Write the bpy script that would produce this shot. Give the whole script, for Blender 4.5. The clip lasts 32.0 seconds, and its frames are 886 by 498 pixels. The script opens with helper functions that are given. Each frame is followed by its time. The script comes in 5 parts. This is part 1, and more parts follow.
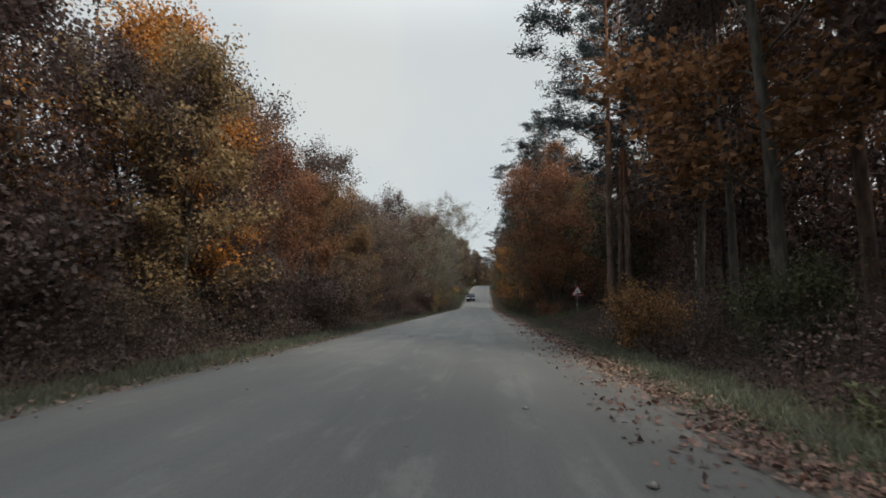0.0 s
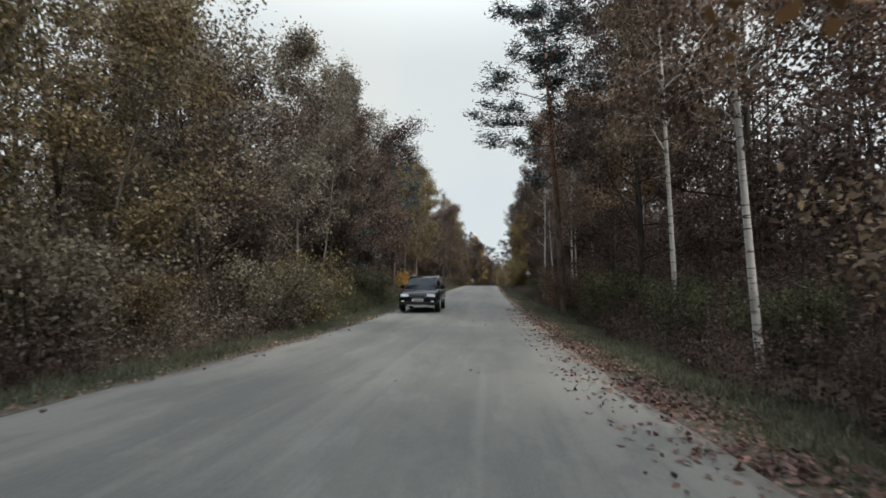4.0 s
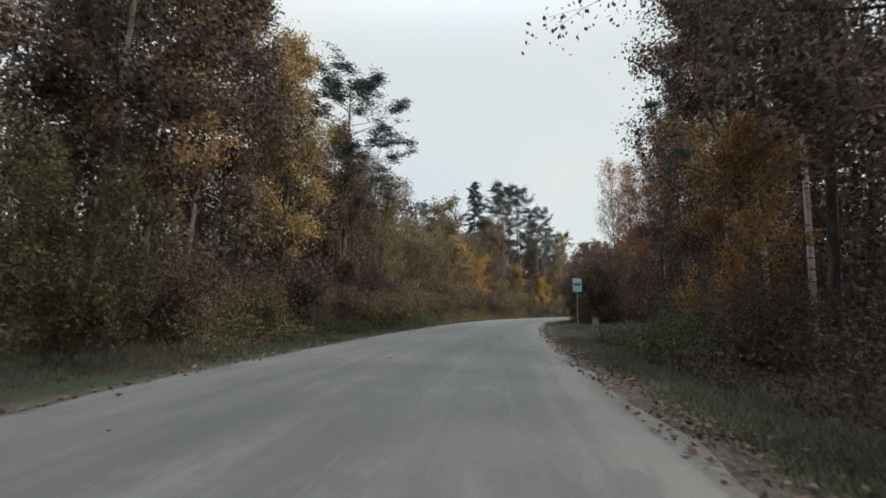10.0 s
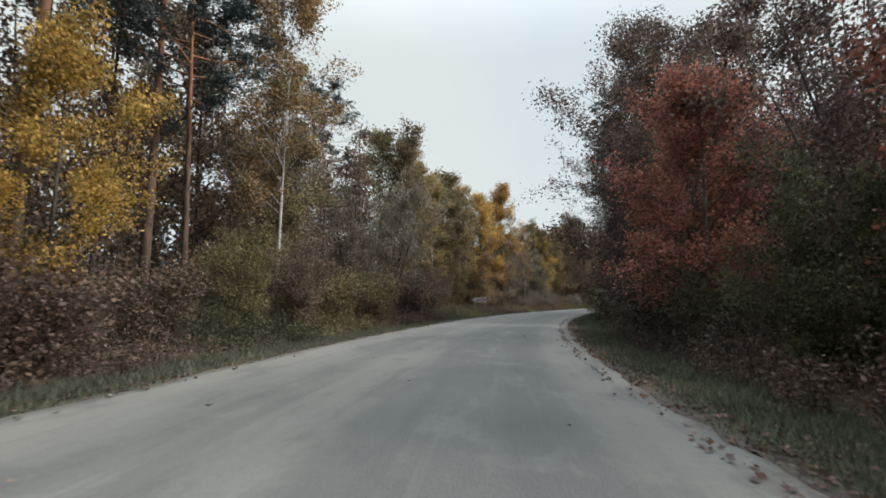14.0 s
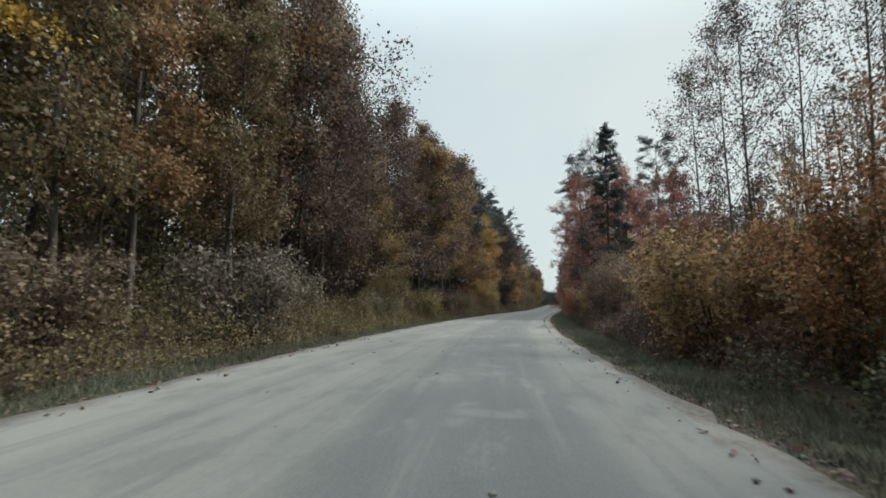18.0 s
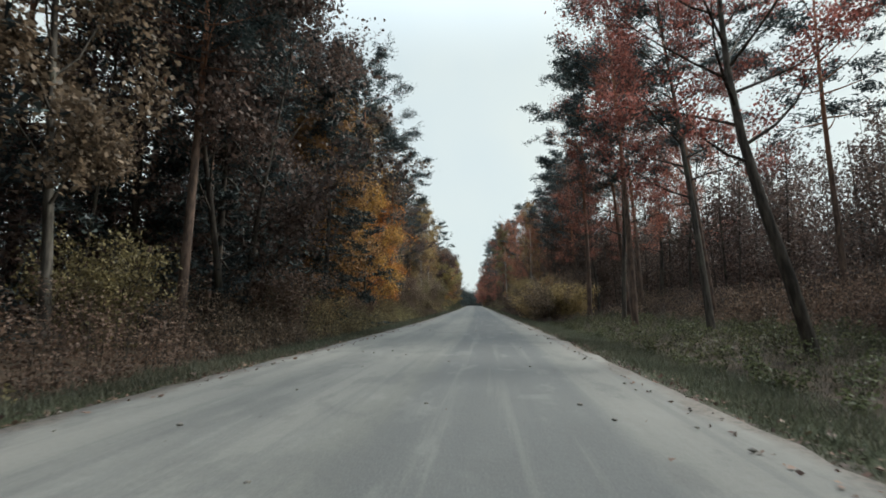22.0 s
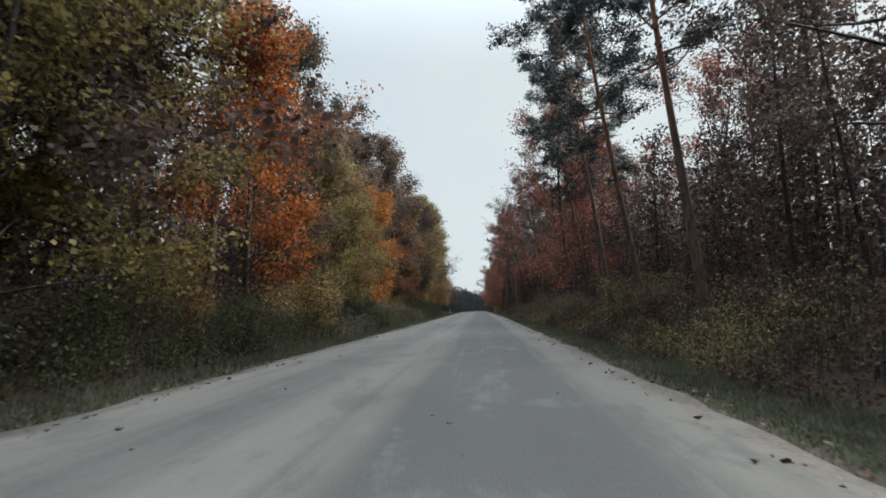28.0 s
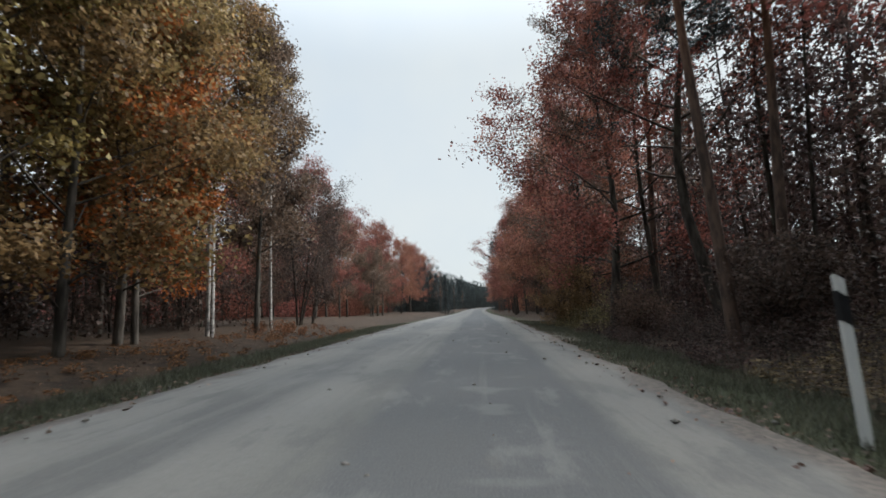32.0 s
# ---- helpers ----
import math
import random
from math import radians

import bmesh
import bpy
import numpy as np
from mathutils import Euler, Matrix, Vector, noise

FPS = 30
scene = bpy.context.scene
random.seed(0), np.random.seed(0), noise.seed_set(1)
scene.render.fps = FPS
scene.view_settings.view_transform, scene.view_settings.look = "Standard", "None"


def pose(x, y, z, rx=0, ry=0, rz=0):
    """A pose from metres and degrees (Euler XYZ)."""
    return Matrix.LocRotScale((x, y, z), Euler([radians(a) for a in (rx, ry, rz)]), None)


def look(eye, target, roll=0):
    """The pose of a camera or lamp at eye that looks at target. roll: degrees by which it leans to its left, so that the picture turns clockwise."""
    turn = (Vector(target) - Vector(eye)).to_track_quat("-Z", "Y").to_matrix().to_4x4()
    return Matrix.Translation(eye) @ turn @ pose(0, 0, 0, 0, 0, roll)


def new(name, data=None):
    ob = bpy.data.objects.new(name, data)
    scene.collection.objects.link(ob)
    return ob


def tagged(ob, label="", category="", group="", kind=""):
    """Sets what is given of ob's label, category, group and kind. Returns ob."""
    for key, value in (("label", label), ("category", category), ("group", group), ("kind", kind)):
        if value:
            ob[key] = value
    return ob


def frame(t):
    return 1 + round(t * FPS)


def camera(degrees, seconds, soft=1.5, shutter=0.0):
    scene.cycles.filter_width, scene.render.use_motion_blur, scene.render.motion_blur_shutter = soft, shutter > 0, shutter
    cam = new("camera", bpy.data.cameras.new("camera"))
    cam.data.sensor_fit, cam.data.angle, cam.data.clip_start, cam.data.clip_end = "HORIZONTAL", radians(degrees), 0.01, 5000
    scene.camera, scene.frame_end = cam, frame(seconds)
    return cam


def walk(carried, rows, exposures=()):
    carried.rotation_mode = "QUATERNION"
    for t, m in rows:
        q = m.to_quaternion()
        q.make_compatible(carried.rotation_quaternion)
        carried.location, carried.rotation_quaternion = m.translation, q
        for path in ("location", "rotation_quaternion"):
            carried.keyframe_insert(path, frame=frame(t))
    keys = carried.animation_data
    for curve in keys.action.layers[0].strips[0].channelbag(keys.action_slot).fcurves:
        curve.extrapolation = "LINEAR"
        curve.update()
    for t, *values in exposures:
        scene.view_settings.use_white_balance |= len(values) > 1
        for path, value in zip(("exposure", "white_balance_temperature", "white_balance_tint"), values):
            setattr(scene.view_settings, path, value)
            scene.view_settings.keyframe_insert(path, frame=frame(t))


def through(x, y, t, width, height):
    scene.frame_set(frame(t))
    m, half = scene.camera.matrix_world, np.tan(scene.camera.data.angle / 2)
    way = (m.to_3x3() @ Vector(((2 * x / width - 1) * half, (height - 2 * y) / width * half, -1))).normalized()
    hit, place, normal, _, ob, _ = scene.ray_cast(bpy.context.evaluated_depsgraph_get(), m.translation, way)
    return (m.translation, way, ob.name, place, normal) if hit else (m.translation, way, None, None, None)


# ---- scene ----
import functools

# ---- plan of the road: heading (degrees clockwise from +y) and slope along its length s (metres) ----
HEADING = [(-80, 1.6), (0, 1.6), (60, 1.4), (120, 1.2), (170, 2.2), (195, 4.0), (215, 7.4), (235, 12.0), (255, 16.9), (275, 22.2),
           (300, 31.7), (325, 43.5), (350, 51.4), (375, 55.0), (400, 59.5), (425, 65.0), (450, 67.8), (475, 68.2), (510, 66.8),
           (560, 66.8), (700, 65.7), (800, 65.7), (950, 74), (1300, 100)]
SLOPE = [(-80, -0.015), (0, -0.02), (80, -0.022), (105, 0.05), (120, 0.062), (170, 0.06), (195, 0.025), (220, 0.012), (240, -0.012),
         (290, -0.015), (330, 0.0), (480, 0.0), (520, 0.006), (640, 0.008), (690, 0.004), (730, -0.010), (800, 0.004), (1300, 0.004)]
S_MIN, S_MAX = -80, 1250
LINE_S = np.arange(S_MIN, S_MAX + 1, 1.0)
LINE_H = np.radians(np.interp(LINE_S, *zip(*HEADING)))
LINE_G = np.interp(LINE_S, *zip(*SLOPE))
LINE_X, LINE_Y, LINE_Z = np.cumsum(np.sin(LINE_H)), np.cumsum(np.cos(LINE_H)), np.cumsum(LINE_G)
I0 = -S_MIN
LINE_X, LINE_Y, LINE_Z = LINE_X - LINE_X[I0] - 1.2, LINE_Y - LINE_Y[I0], LINE_Z - LINE_Z[I0]
HALF = 3.15


def half_width(s, side=-1):
    """Half of the asphalt's width; its right edge is overgrown on the inside of the bend."""
    grown = 0.55 * max(0.0, 1 - ((s - 280) / 13) ** 2) if side > 0 else 0.0
    return float(np.interp(s, [0, 290, 350, 1300], [3.12, 3.12, 3.38, 3.38])) - grown


VERGE_D = [0, 2.9, 3.3, 4.0, 5.0, 5.8, 7.5, 12, 30, 90]
VERGE_Z = [0.03, 0.0, -0.03, -0.07, -0.22, -0.25, 0.0, 0.25, 0.6, 1.2]


def heading(s):
    return float(np.interp(s, LINE_S, LINE_H))


def slope(s):
    return float(np.interp(s, LINE_S, LINE_G))


def at(s, d, z=0.0):
    """A place s metres along the road, d metres to the right of its middle, z above the road's level."""
    h = heading(s)
    return Vector((np.interp(s, LINE_S, LINE_X) + d * math.cos(h), np.interp(s, LINE_S, LINE_Y) - d * math.sin(h),
                   np.interp(s, LINE_S, LINE_Z) + z))


def shelf(s, d):
    """How far the level ground of a bus stop reaches there, 0 to 1."""
    r = max(0.0, 1 - abs(s - 258) / 9) * (1 if d > 3.6 else 0) + max(0.0, 1 - abs(s - 226) / 12) * (1 if d < -3.6 else 0)
    return min(1.0, 2.2 * r) * (1 if abs(d) < 11 else 0)


def ground_z(s, d):
    bumps = 0.12 * noise.noise((s * 0.15, d * 0.2, 3.0)) * min(1, max(0, (abs(d) - 6) / 4)) + 0.3 * noise.noise((s * 0.03, d * 0.04, 9.0)) * min(1, max(0, (abs(d) - 6) / 8))
    k = shelf(s, d)
    bumps -= 0.55 * max(0.0, 1 - ((s - 360) / 22) ** 2) * (1 if d < 0 else 0) * min(1, max(0, (abs(d) - 4) / 3))
    return float(np.interp(abs(d), VERGE_D, VERGE_Z)) * (1 - k) + (0.2 if d > 0 else 0.06) * k + bumps * min(1.0, max(0.0, (abs(d) - 3.4) / 2))


# ---- camera: seconds, s, d, then yaw, pitch and roll in degrees against the road ----
cam = camera(2 * math.degrees(math.atan(784 / 850)), 32.0, soft=1.7, shutter=0.05)
DRIVE = [
    (0.0, 0.0, 1.22, -5.00, 6.29, 0.26),
    (0.5, 10.2, 1.19, -4.60, 5.66, 0.41),
    (1.0, 20.4, 1.28, -4.25, 5.21, 0.55),
    (1.5, 31.0, 1.31, -2.93, 6.12, 0.29),
    (2.0, 41.9, 1.44, -3.52, 6.50, 0.03),
    (2.5, 53.0, 1.63, -4.16, 7.10, -0.83),
    (3.0, 64.5, 1.64, -5.25, 6.74, -0.49),
    (3.5, 76.1, 1.51, -5.95, 6.67, 0.00),
    (4.0, 87.9, 1.35, -5.13, 6.66, 0.57),
    (4.5, 100.0, 1.24, -4.90, 6.74, 0.51),
    (5.0, 112.3, 1.19, -4.65, 6.82, 0.44),
    (5.5, 125.0, 1.18, -3.73, 5.02, 0.38),
    (6.0, 137.8, 1.21, -3.64, 5.93, 0.31),
    (6.5, 150.7, 1.33, -2.94, 6.87, 0.13),
    (7.0, 163.4, 1.49, -3.08, 7.38, 0.68),
    (7.5, 175.6, 1.65, -4.54, 7.36, -0.13),
    (8.0, 187.2, 1.63, -5.18, 7.15, 0.50),
    (8.5, 198.1, 1.60, -4.33, 7.38, 0.45),
    (9.0, 208.4, 1.45, -4.37, 7.69, 0.31),
    (9.5, 218.7, 1.46, -4.78, 7.65, 0.58),
    (10.0, 229.2, 1.46, -4.78, 6.37, 0.85),
    (10.5, 239.7, 1.33, -4.54, 6.60, 0.75),
    (11.0, 250.0, 1.24, -3.33, 7.21, 0.65),
    (11.5, 259.9, 1.36, -3.84, 6.61, 0.44),
    (12.0, 269.2, 1.48, -4.37, 6.02, 0.19),
    (12.5, 278.4, 1.57, -4.43, 5.52, 0.43),
    (13.0, 287.8, 1.50, -4.67, 5.96, 0.53),
    (13.5, 297.6, 1.34, -3.99, 6.70, 0.30),
    (14.0, 307.7, 1.19, -3.67, 6.67, 0.57),
    (14.5, 318.0, 1.00, -3.47, 6.87, 0.54),
    (15.0, 328.6, 0.80, -3.19, 7.08, 0.51),
    (15.5, 339.2, 0.97, -2.12, 6.77, 0.08),
    (16.0, 350.1, 1.06, -4.40, 6.69, 0.05),
    (16.5, 360.9, 1.10, -4.67, 6.46, 0.36),
    (17.0, 371.8, 1.11, -4.63, 5.98, 0.67),
    (17.5, 382.7, 1.17, -5.38, 6.23, 0.68),
    (18.0, 393.6, 1.19, -5.18, 6.60, 0.29),
    (18.5, 404.2, 1.03, -3.52, 6.11, 0.19),
    (19.0, 414.0, 1.03, -3.36, 6.21, 0.04),
    (19.5, 423.3, 0.87, -3.99, 6.92, 0.24),
    (20.0, 432.3, 0.86, -4.70, 7.12, -0.09),
    (20.5, 441.0, 0.89, -4.69, 7.00, -0.23),
    (21.0, 449.9, 0.89, -5.06, 6.91, 0.23),
    (21.5, 459.0, 0.91, -4.95, 6.37, 0.14),
    (22.0, 468.3, 0.91, -5.22, 6.79, 0.28),
    (22.5, 477.3, 0.90, -5.41, 7.17, -0.25),
    (23.0, 485.9, 1.13, -4.88, 6.55, -0.79),
    (23.5, 494.0, 1.07, -4.69, 6.78, -0.24),
    (24.0, 502.1, 1.06, -4.16, 6.81, -0.39),
    (24.5, 510.4, 1.20, -4.34, 7.09, -0.32),
    (25.0, 519.1, 1.27, -4.73, 6.70, -0.26),
    (25.5, 528.2, 1.23, -5.28, 6.70, -0.35),
    (26.0, 537.7, 1.17, -5.18, 6.34, -0.11),
    (26.5, 547.5, 1.08, -5.15, 6.36, -0.16),
    (27.0, 557.6, 1.01, -5.09, 6.38, -0.20),
    (27.5, 568.0, 0.93, -5.32, 6.04, -0.25),
    (28.0, 578.6, 0.93, -4.73, 6.97, -0.30),
    (28.5, 589.3, 1.02, -3.71, 6.96, -0.52),
    (29.0, 600.1, 1.16, -4.02, 6.86, -0.74),
    (29.5, 611.0, 1.23, -4.18, 7.01, -0.68),
    (30.0, 622.2, 1.18, -4.15, 6.50, -1.11),
    (30.5, 633.7, 1.22, -4.87, 6.39, -0.90),
    (31.0, 645.5, 1.29, -5.12, 6.69, -1.19),
    (31.5, 657.5, 1.18, -4.92, 7.08, -1.29),
    (32.0, 669.9, 1.06, -4.26, 6.59, -1.54),
]
EYE = 1.1


def drive_pose(s, d, yaw, pitch, roll):
    p = at(s, d, EYE)
    return pose(p.x, p.y, p.z, 90 + pitch + math.degrees(math.atan(slope(s))), -roll, -math.degrees(heading(s)) - yaw)


walk(cam, [(t, drive_pose(*row)) for t, *row in DRIVE],
     [(0, 0.22, 6450, 11), (1, 0.38, 6450, 10), (3, 0.44, 6450, 10), (6, 0.38, 6350, 11), (9, 0.5, 6350, 11), (11, 0.34, 6350, 10), (13, 0.44, 6350, 9), (16, 0.44, 6250, 8), (17, 0.4, 6200, 5), (19, 0.36, 6200, 4), (21, 0.58, 6200, 4), (23, 0.4, 6200, 4), (25, 0.4, 6200, 4), (28, 0.4, 6150, 8), (32, 0.46, 6200, 10)])

# ---- light: a bright overcast sky and a weak wide sun ----
SUN_EL, SUN_AZ = radians(42), radians(130)
world = bpy.data.worlds.new("overcast_sky")
scene.world = world
world.use_nodes = True
wn, wl = world.node_tree.nodes, world.node_tree.links
wn.clear()
sky = wn.new("ShaderNodeTexSky")
sky.sky_type, sky.sun_disc, sky.sun_elevation, sky.sun_rotation = "NISHITA", False, SUN_EL, SUN_AZ
sky.dust_density, sky.air_density = 3.0, 1.0
gain = wn.new("ShaderNodeVectorMath")
gain.operation = "SCALE"
gain.inputs["Scale"].default_value = 0.07
coord = wn.new("ShaderNodeTexCoord")
cloud = wn.new("ShaderNodeTexNoise")
cloud.inputs["Scale"].default_value, cloud.inputs["Detail"].default_value = 2.2, 4
ramp = wn.new("ShaderNodeValToRGB")
ramp.color_ramp.elements[0].position, ramp.color_ramp.elements[0].color = 0.3, (0.545, 0.595, 0.615, 1)
ramp.color_ramp.elements[1].position, ramp.color_ramp.elements[1].color = 0.62, (0.615, 0.64, 0.615, 1)
mix = wn.new("ShaderNodeMix")
mix.data_type = "RGBA"
mix.inputs[0].default_value = 0.9
back = wn.new("ShaderNodeBackground")
back.inputs["Strength"].default_value = 1.0
wout = wn.new("ShaderNodeOutputWorld")
wl.new(sky.outputs[0], gain.inputs[0])
wl.new(coord.outputs["Generated"], cloud.inputs["Vector"])
wl.new(cloud.outputs["Fac"], ramp.inputs["Fac"])
wl.new(gain.outputs[0], mix.inputs[6])
wl.new(ramp.outputs["Color"], mix.inputs[7])
# an overcast sky is brighter overhead than near the horizon
up = wn.new("ShaderNodeSeparateXYZ")
lift = wn.new("ShaderNodeMapRange")
lift.interpolation_type = "SMOOTHSTEP"
lift.inputs[1].default_value, lift.inputs[2].default_value, lift.inputs[3].default_value, lift.inputs[4].default_value = 0.45, 1.0, 1.0, 3.9
wl.new(coord.outputs["Generated"], up.inputs[0])
wl.new(up.outputs["Z"], lift.inputs[0])
wl.new(lift.outputs[0], back.inputs["Strength"])
blue = wn.new("ShaderNodeMix")
blue.data_type, blue.blend_type = "RGBA", "MULTIPLY"
blue.inputs[7].default_value = (0.92, 0.97, 1.07, 1)
high_up = wn.new("ShaderNodeMapRange")
high_up.inputs[1].default_value, high_up.inputs[2].default_value = 0.45, 0.9
wl.new(up.outputs["Z"], high_up.inputs[0])
wl.new(high_up.outputs[0], blue.inputs[0])
wl.new(mix.outputs[2], blue.inputs[6])
wl.new(blue.outputs[2], back.inputs["Color"])
wl.new(back.outputs[0], wout.inputs[0])
sun = new("sun", bpy.data.lights.new("sun", "SUN"))
sun.data.energy, sun.data.angle, sun.data.color = 3.8, radians(14), (1.0, 0.94, 0.86)
sun.matrix_world = look((0, 0, 60), Vector((0, 0, 60)) - Vector((math.sin(SUN_AZ) * math.cos(SUN_EL), math.cos(SUN_AZ) * math.cos(SUN_EL), math.sin(SUN_EL))))


# ---- materials ----
class Nodes:
    """A small wrapper that builds a node material."""

    def __init__(self, name):
        self.mat = bpy.data.materials.new(name)
        self.mat.use_nodes = True
        self.n, self.l = self.mat.node_tree.nodes, self.mat.node_tree.links
        self.bsdf = self.n["Principled BSDF"]
        self.bsdf.inputs["Specular IOR Level"].default_value = 0.25

    def node(self, kind, **inputs):
        x = self.n.new(kind)
        for k, v in inputs.items():
            self.put(x.inputs[k.replace("_", " ")], v)
        return x

    def put(self, socket, v):
        if isinstance(v, bpy.types.NodeSocket):
            self.l.new(v, socket)
        else:
            socket.default_value = v

    def math(self, op, a, b=0.0, c=0.0):
        x = self.n.new("ShaderNodeMath")
        x.operation = op
        for i, v in enumerate((a, b, c)):
            self.put(x.inputs[i], v)
        return x.outputs[0]

    def mix(self, f, a, b):
        x = self.n.new("ShaderNodeMix")
        x.data_type = "RGBA"
        for i, v in ((0, f), (6, a), (7, b)):
            self.put(x.inputs[i], (*v, 1) if isinstance(v, tuple) and len(v) == 3 else v)
        return x.outputs[2]

    def noise(self, scale, detail=3.0, vec=None, rough=0.55):
        x = self.node("ShaderNodeTexNoise", Scale=scale, Detail=detail, Roughness=rough)
        if vec is not None:
            self.put(x.inputs["Vector"], vec)
        return x.outputs["Fac"]

    def step(self, v, lo, hi):
        x = self.n.new("ShaderNodeMapRange")
        x.interpolation_type = "SMOOTHSTEP"
        self.put(x.inputs[0], v)
        x.inputs[1].default_value, x.inputs[2].default_value = lo, hi
        return x.outputs[0]

    def bump(self, height, strength, dist=0.02):
        x = self.node("ShaderNodeBump", Strength=strength, Distance=dist, Height=height)
        self.l.new(x.outputs[0], self.bsdf.inputs["Normal"])

    def place(self):
        return self.node("ShaderNodeNewGeometry").outputs["Position"]

    def local(self):
        return self.node("ShaderNodeTexCoord").outputs["Object"]

    def stretch(self, vec, x, y, z):
        m = self.n.new("ShaderNodeMapping")
        self.put(m.inputs["Vector"], vec)
        m.inputs["Scale"].default_value = (x, y, z)
        return m.outputs[0]

    def done(self, color, rough=0.8, metal=0.0):
        self.put(self.bsdf.inputs["Base Color"], (*color, 1) if isinstance(color, tuple) and len(color) == 3 else color)
        self.put(self.bsdf.inputs["Roughness"], rough)
        self.bsdf.inputs["Metallic"].default_value = metal
        return self.mat


def leaf_material(name, a=None, b=None, c=None, through=0.45):
    """Leaves in three tints, mixed leaf by leaf and tree by tree, that let some light through. With no tints given they follow the plant's own colour."""
    m = Nodes(name)
    if b is None:
        own = m.node("ShaderNodeObjectInfo").outputs["Color"]
        tones = []
        for k in (0.5, 1.0, 1.6):
            x = m.n.new("ShaderNodeVectorMath")
            x.operation = "SCALE"
            m.put(x.inputs[0], own)
            x.inputs["Scale"].default_value = k
            tones.append(x.outputs[0])
        a, b, c = tones
    isl = m.node("ShaderNodeNewGeometry").outputs["Random Per Island"]
    obj = m.node("ShaderNodeObjectInfo").outputs["Random"]
    patch = m.noise(0.45, 2.0, m.local())
    f = m.math("ADD", m.math("MULTIPLY", isl, 0.75), m.math("MULTIPLY", m.math("SUBTRACT", patch, 0.5), 1.3))
    col = m.mix(m.step(f, 0.1, 0.5), a, b)
    col = m.mix(m.step(f, 0.5, 0.95), col, c)
    h = m.n.new("ShaderNodeHueSaturation")
    m.put(h.inputs["Color"], col)
    m.put(h.inputs["Value"], m.math("MULTIPLY_ADD", obj, 0.35, m.math("MULTIPLY_ADD", isl, 0.4, 0.7)))
    m.put(h.inputs["Hue"], m.math("MULTIPLY_ADD", obj, 0.03, 0.485))
    m.done(h.outputs[0], 0.55)
    tr = m.node("ShaderNodeBsdfTranslucent", Color=h.outputs[0])
    mx = m.n.new("ShaderNodeMixShader")
    mx.inputs[0].default_value = through
    m.l.new(m.bsdf.outputs[0], mx.inputs[1])
    m.l.new(tr.outputs[0], mx.inputs[2])
    m.l.new(mx.outputs[0], m.n["Material Output"].inputs[0])
    return m.mat


# the middle tone of each kind of foliage; a plant carries its own as its object colour
TONE = {
    "orange": (0.395, 0.159, 0.039),
    "yellow": (0.380, 0.235, 0.062),
    "gold": (0.250, 0.170, 0.078),
    "olive": (0.155, 0.124, 0.064),
    "brown": (0.140, 0.098, 0.070),
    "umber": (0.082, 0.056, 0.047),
    "rust": (0.200, 0.100, 0.045),
    "lime": (0.235, 0.185, 0.070),
    "red": (0.250, 0.105, 0.072),
    "grey": (0.155, 0.134, 0.100),
    "green": (0.075, 0.080, 0.040),
    "pine": (0.050, 0.067, 0.069),
    "spruce": (0.033, 0.044, 0.043),
}
LEAF = {
    "broad": leaf_material("broad_leaves"),
    "pine": leaf_material("pine_needles", (0.027, 0.041, 0.043), (0.050, 0.067, 0.069), (0.088, 0.104, 0.090), 0.1),
    "spruce": leaf_material("spruce_needles", (0.018, 0.027, 0.030), (0.033, 0.044, 0.043), (0.053, 0.067, 0.059), 0.08),
    "litter": leaf_material("fallen_leaves", (0.058, 0.036, 0.031), (0.115, 0.068, 0.050), (0.21, 0.130, 0.090), 0.1),
    "grass": leaf_material("verge_grass", (0.055, 0.058, 0.040), (0.088, 0.093, 0.060), (0.145, 0.135, 0.098), 0.25),
    "herb": leaf_material("dry_weeds", (0.048, 0.045, 0.032), (0.085, 0.078, 0.055), (0.15, 0.130, 0.095), 0.2),
}


def bark_material(name, low, high, scale=9.0):
    m = Nodes(name)
    v = m.stretch(m.local(), 1, 1, 0.18)
    n1, n2 = m.noise(scale, 5, v), m.noise(1.4, 2, m.local())
    col = m.mix(m.step(n1, 0.35, 0.68), low, high)
    col = m.mix(m.math("MULTIPLY", m.step(n2, 0.5, 0.75), 0.45), col, (0.07, 0.075, 0.05))
    m.bump(n1, 0.7, 0.03)
    return m.done(col, 0.9)


def birch_material():
    m = Nodes("birch_bark")
    loc = m.local()
    bands = m.noise(5.0, 4, m.stretch(loc, 0.5, 0.5, 3.2))
    blot = m.noise(2.2, 3, loc)
    z = m.node("ShaderNodeSeparateXYZ", Vector=loc).outputs["Z"]
    low = m.math("SUBTRACT", 1.0, m.step(z, 0.3, 2.2))
    dark = m.math("MAXIMUM", m.step(bands, 0.55, 0.64), m.math("MULTIPLY", m.step(blot, 0.42, 0.6), m.math("ADD", low, 0.12)))
    col = m.mix(dark, (0.40, 0.385, 0.36), (0.04, 0.036, 0.033))
    m.bump(bands, 0.4, 0.01)
    return m.done(col, 0.75)


def pine_bark():
    m = Nodes("pine_bark")
    loc = m.local()
    z = m.node("ShaderNodeSeparateXYZ", Vector=loc).outputs["Z"]
    n1 = m.noise(7.0, 5, m.stretch(loc, 1, 1, 0.25))
    col = m.mix(m.step(n1, 0.35, 0.65), (0.05, 0.035, 0.028), (0.12, 0.08, 0.06))
    col = m.mix(m.step(z, 6.0, 12.0), col, m.mix(m.step(n1, 0.3, 0.7), (0.15, 0.07, 0.04), (0.27, 0.13, 0.07)))
    m.bump(n1, 0.8, 0.03)
    return m.done(col, 0.9)


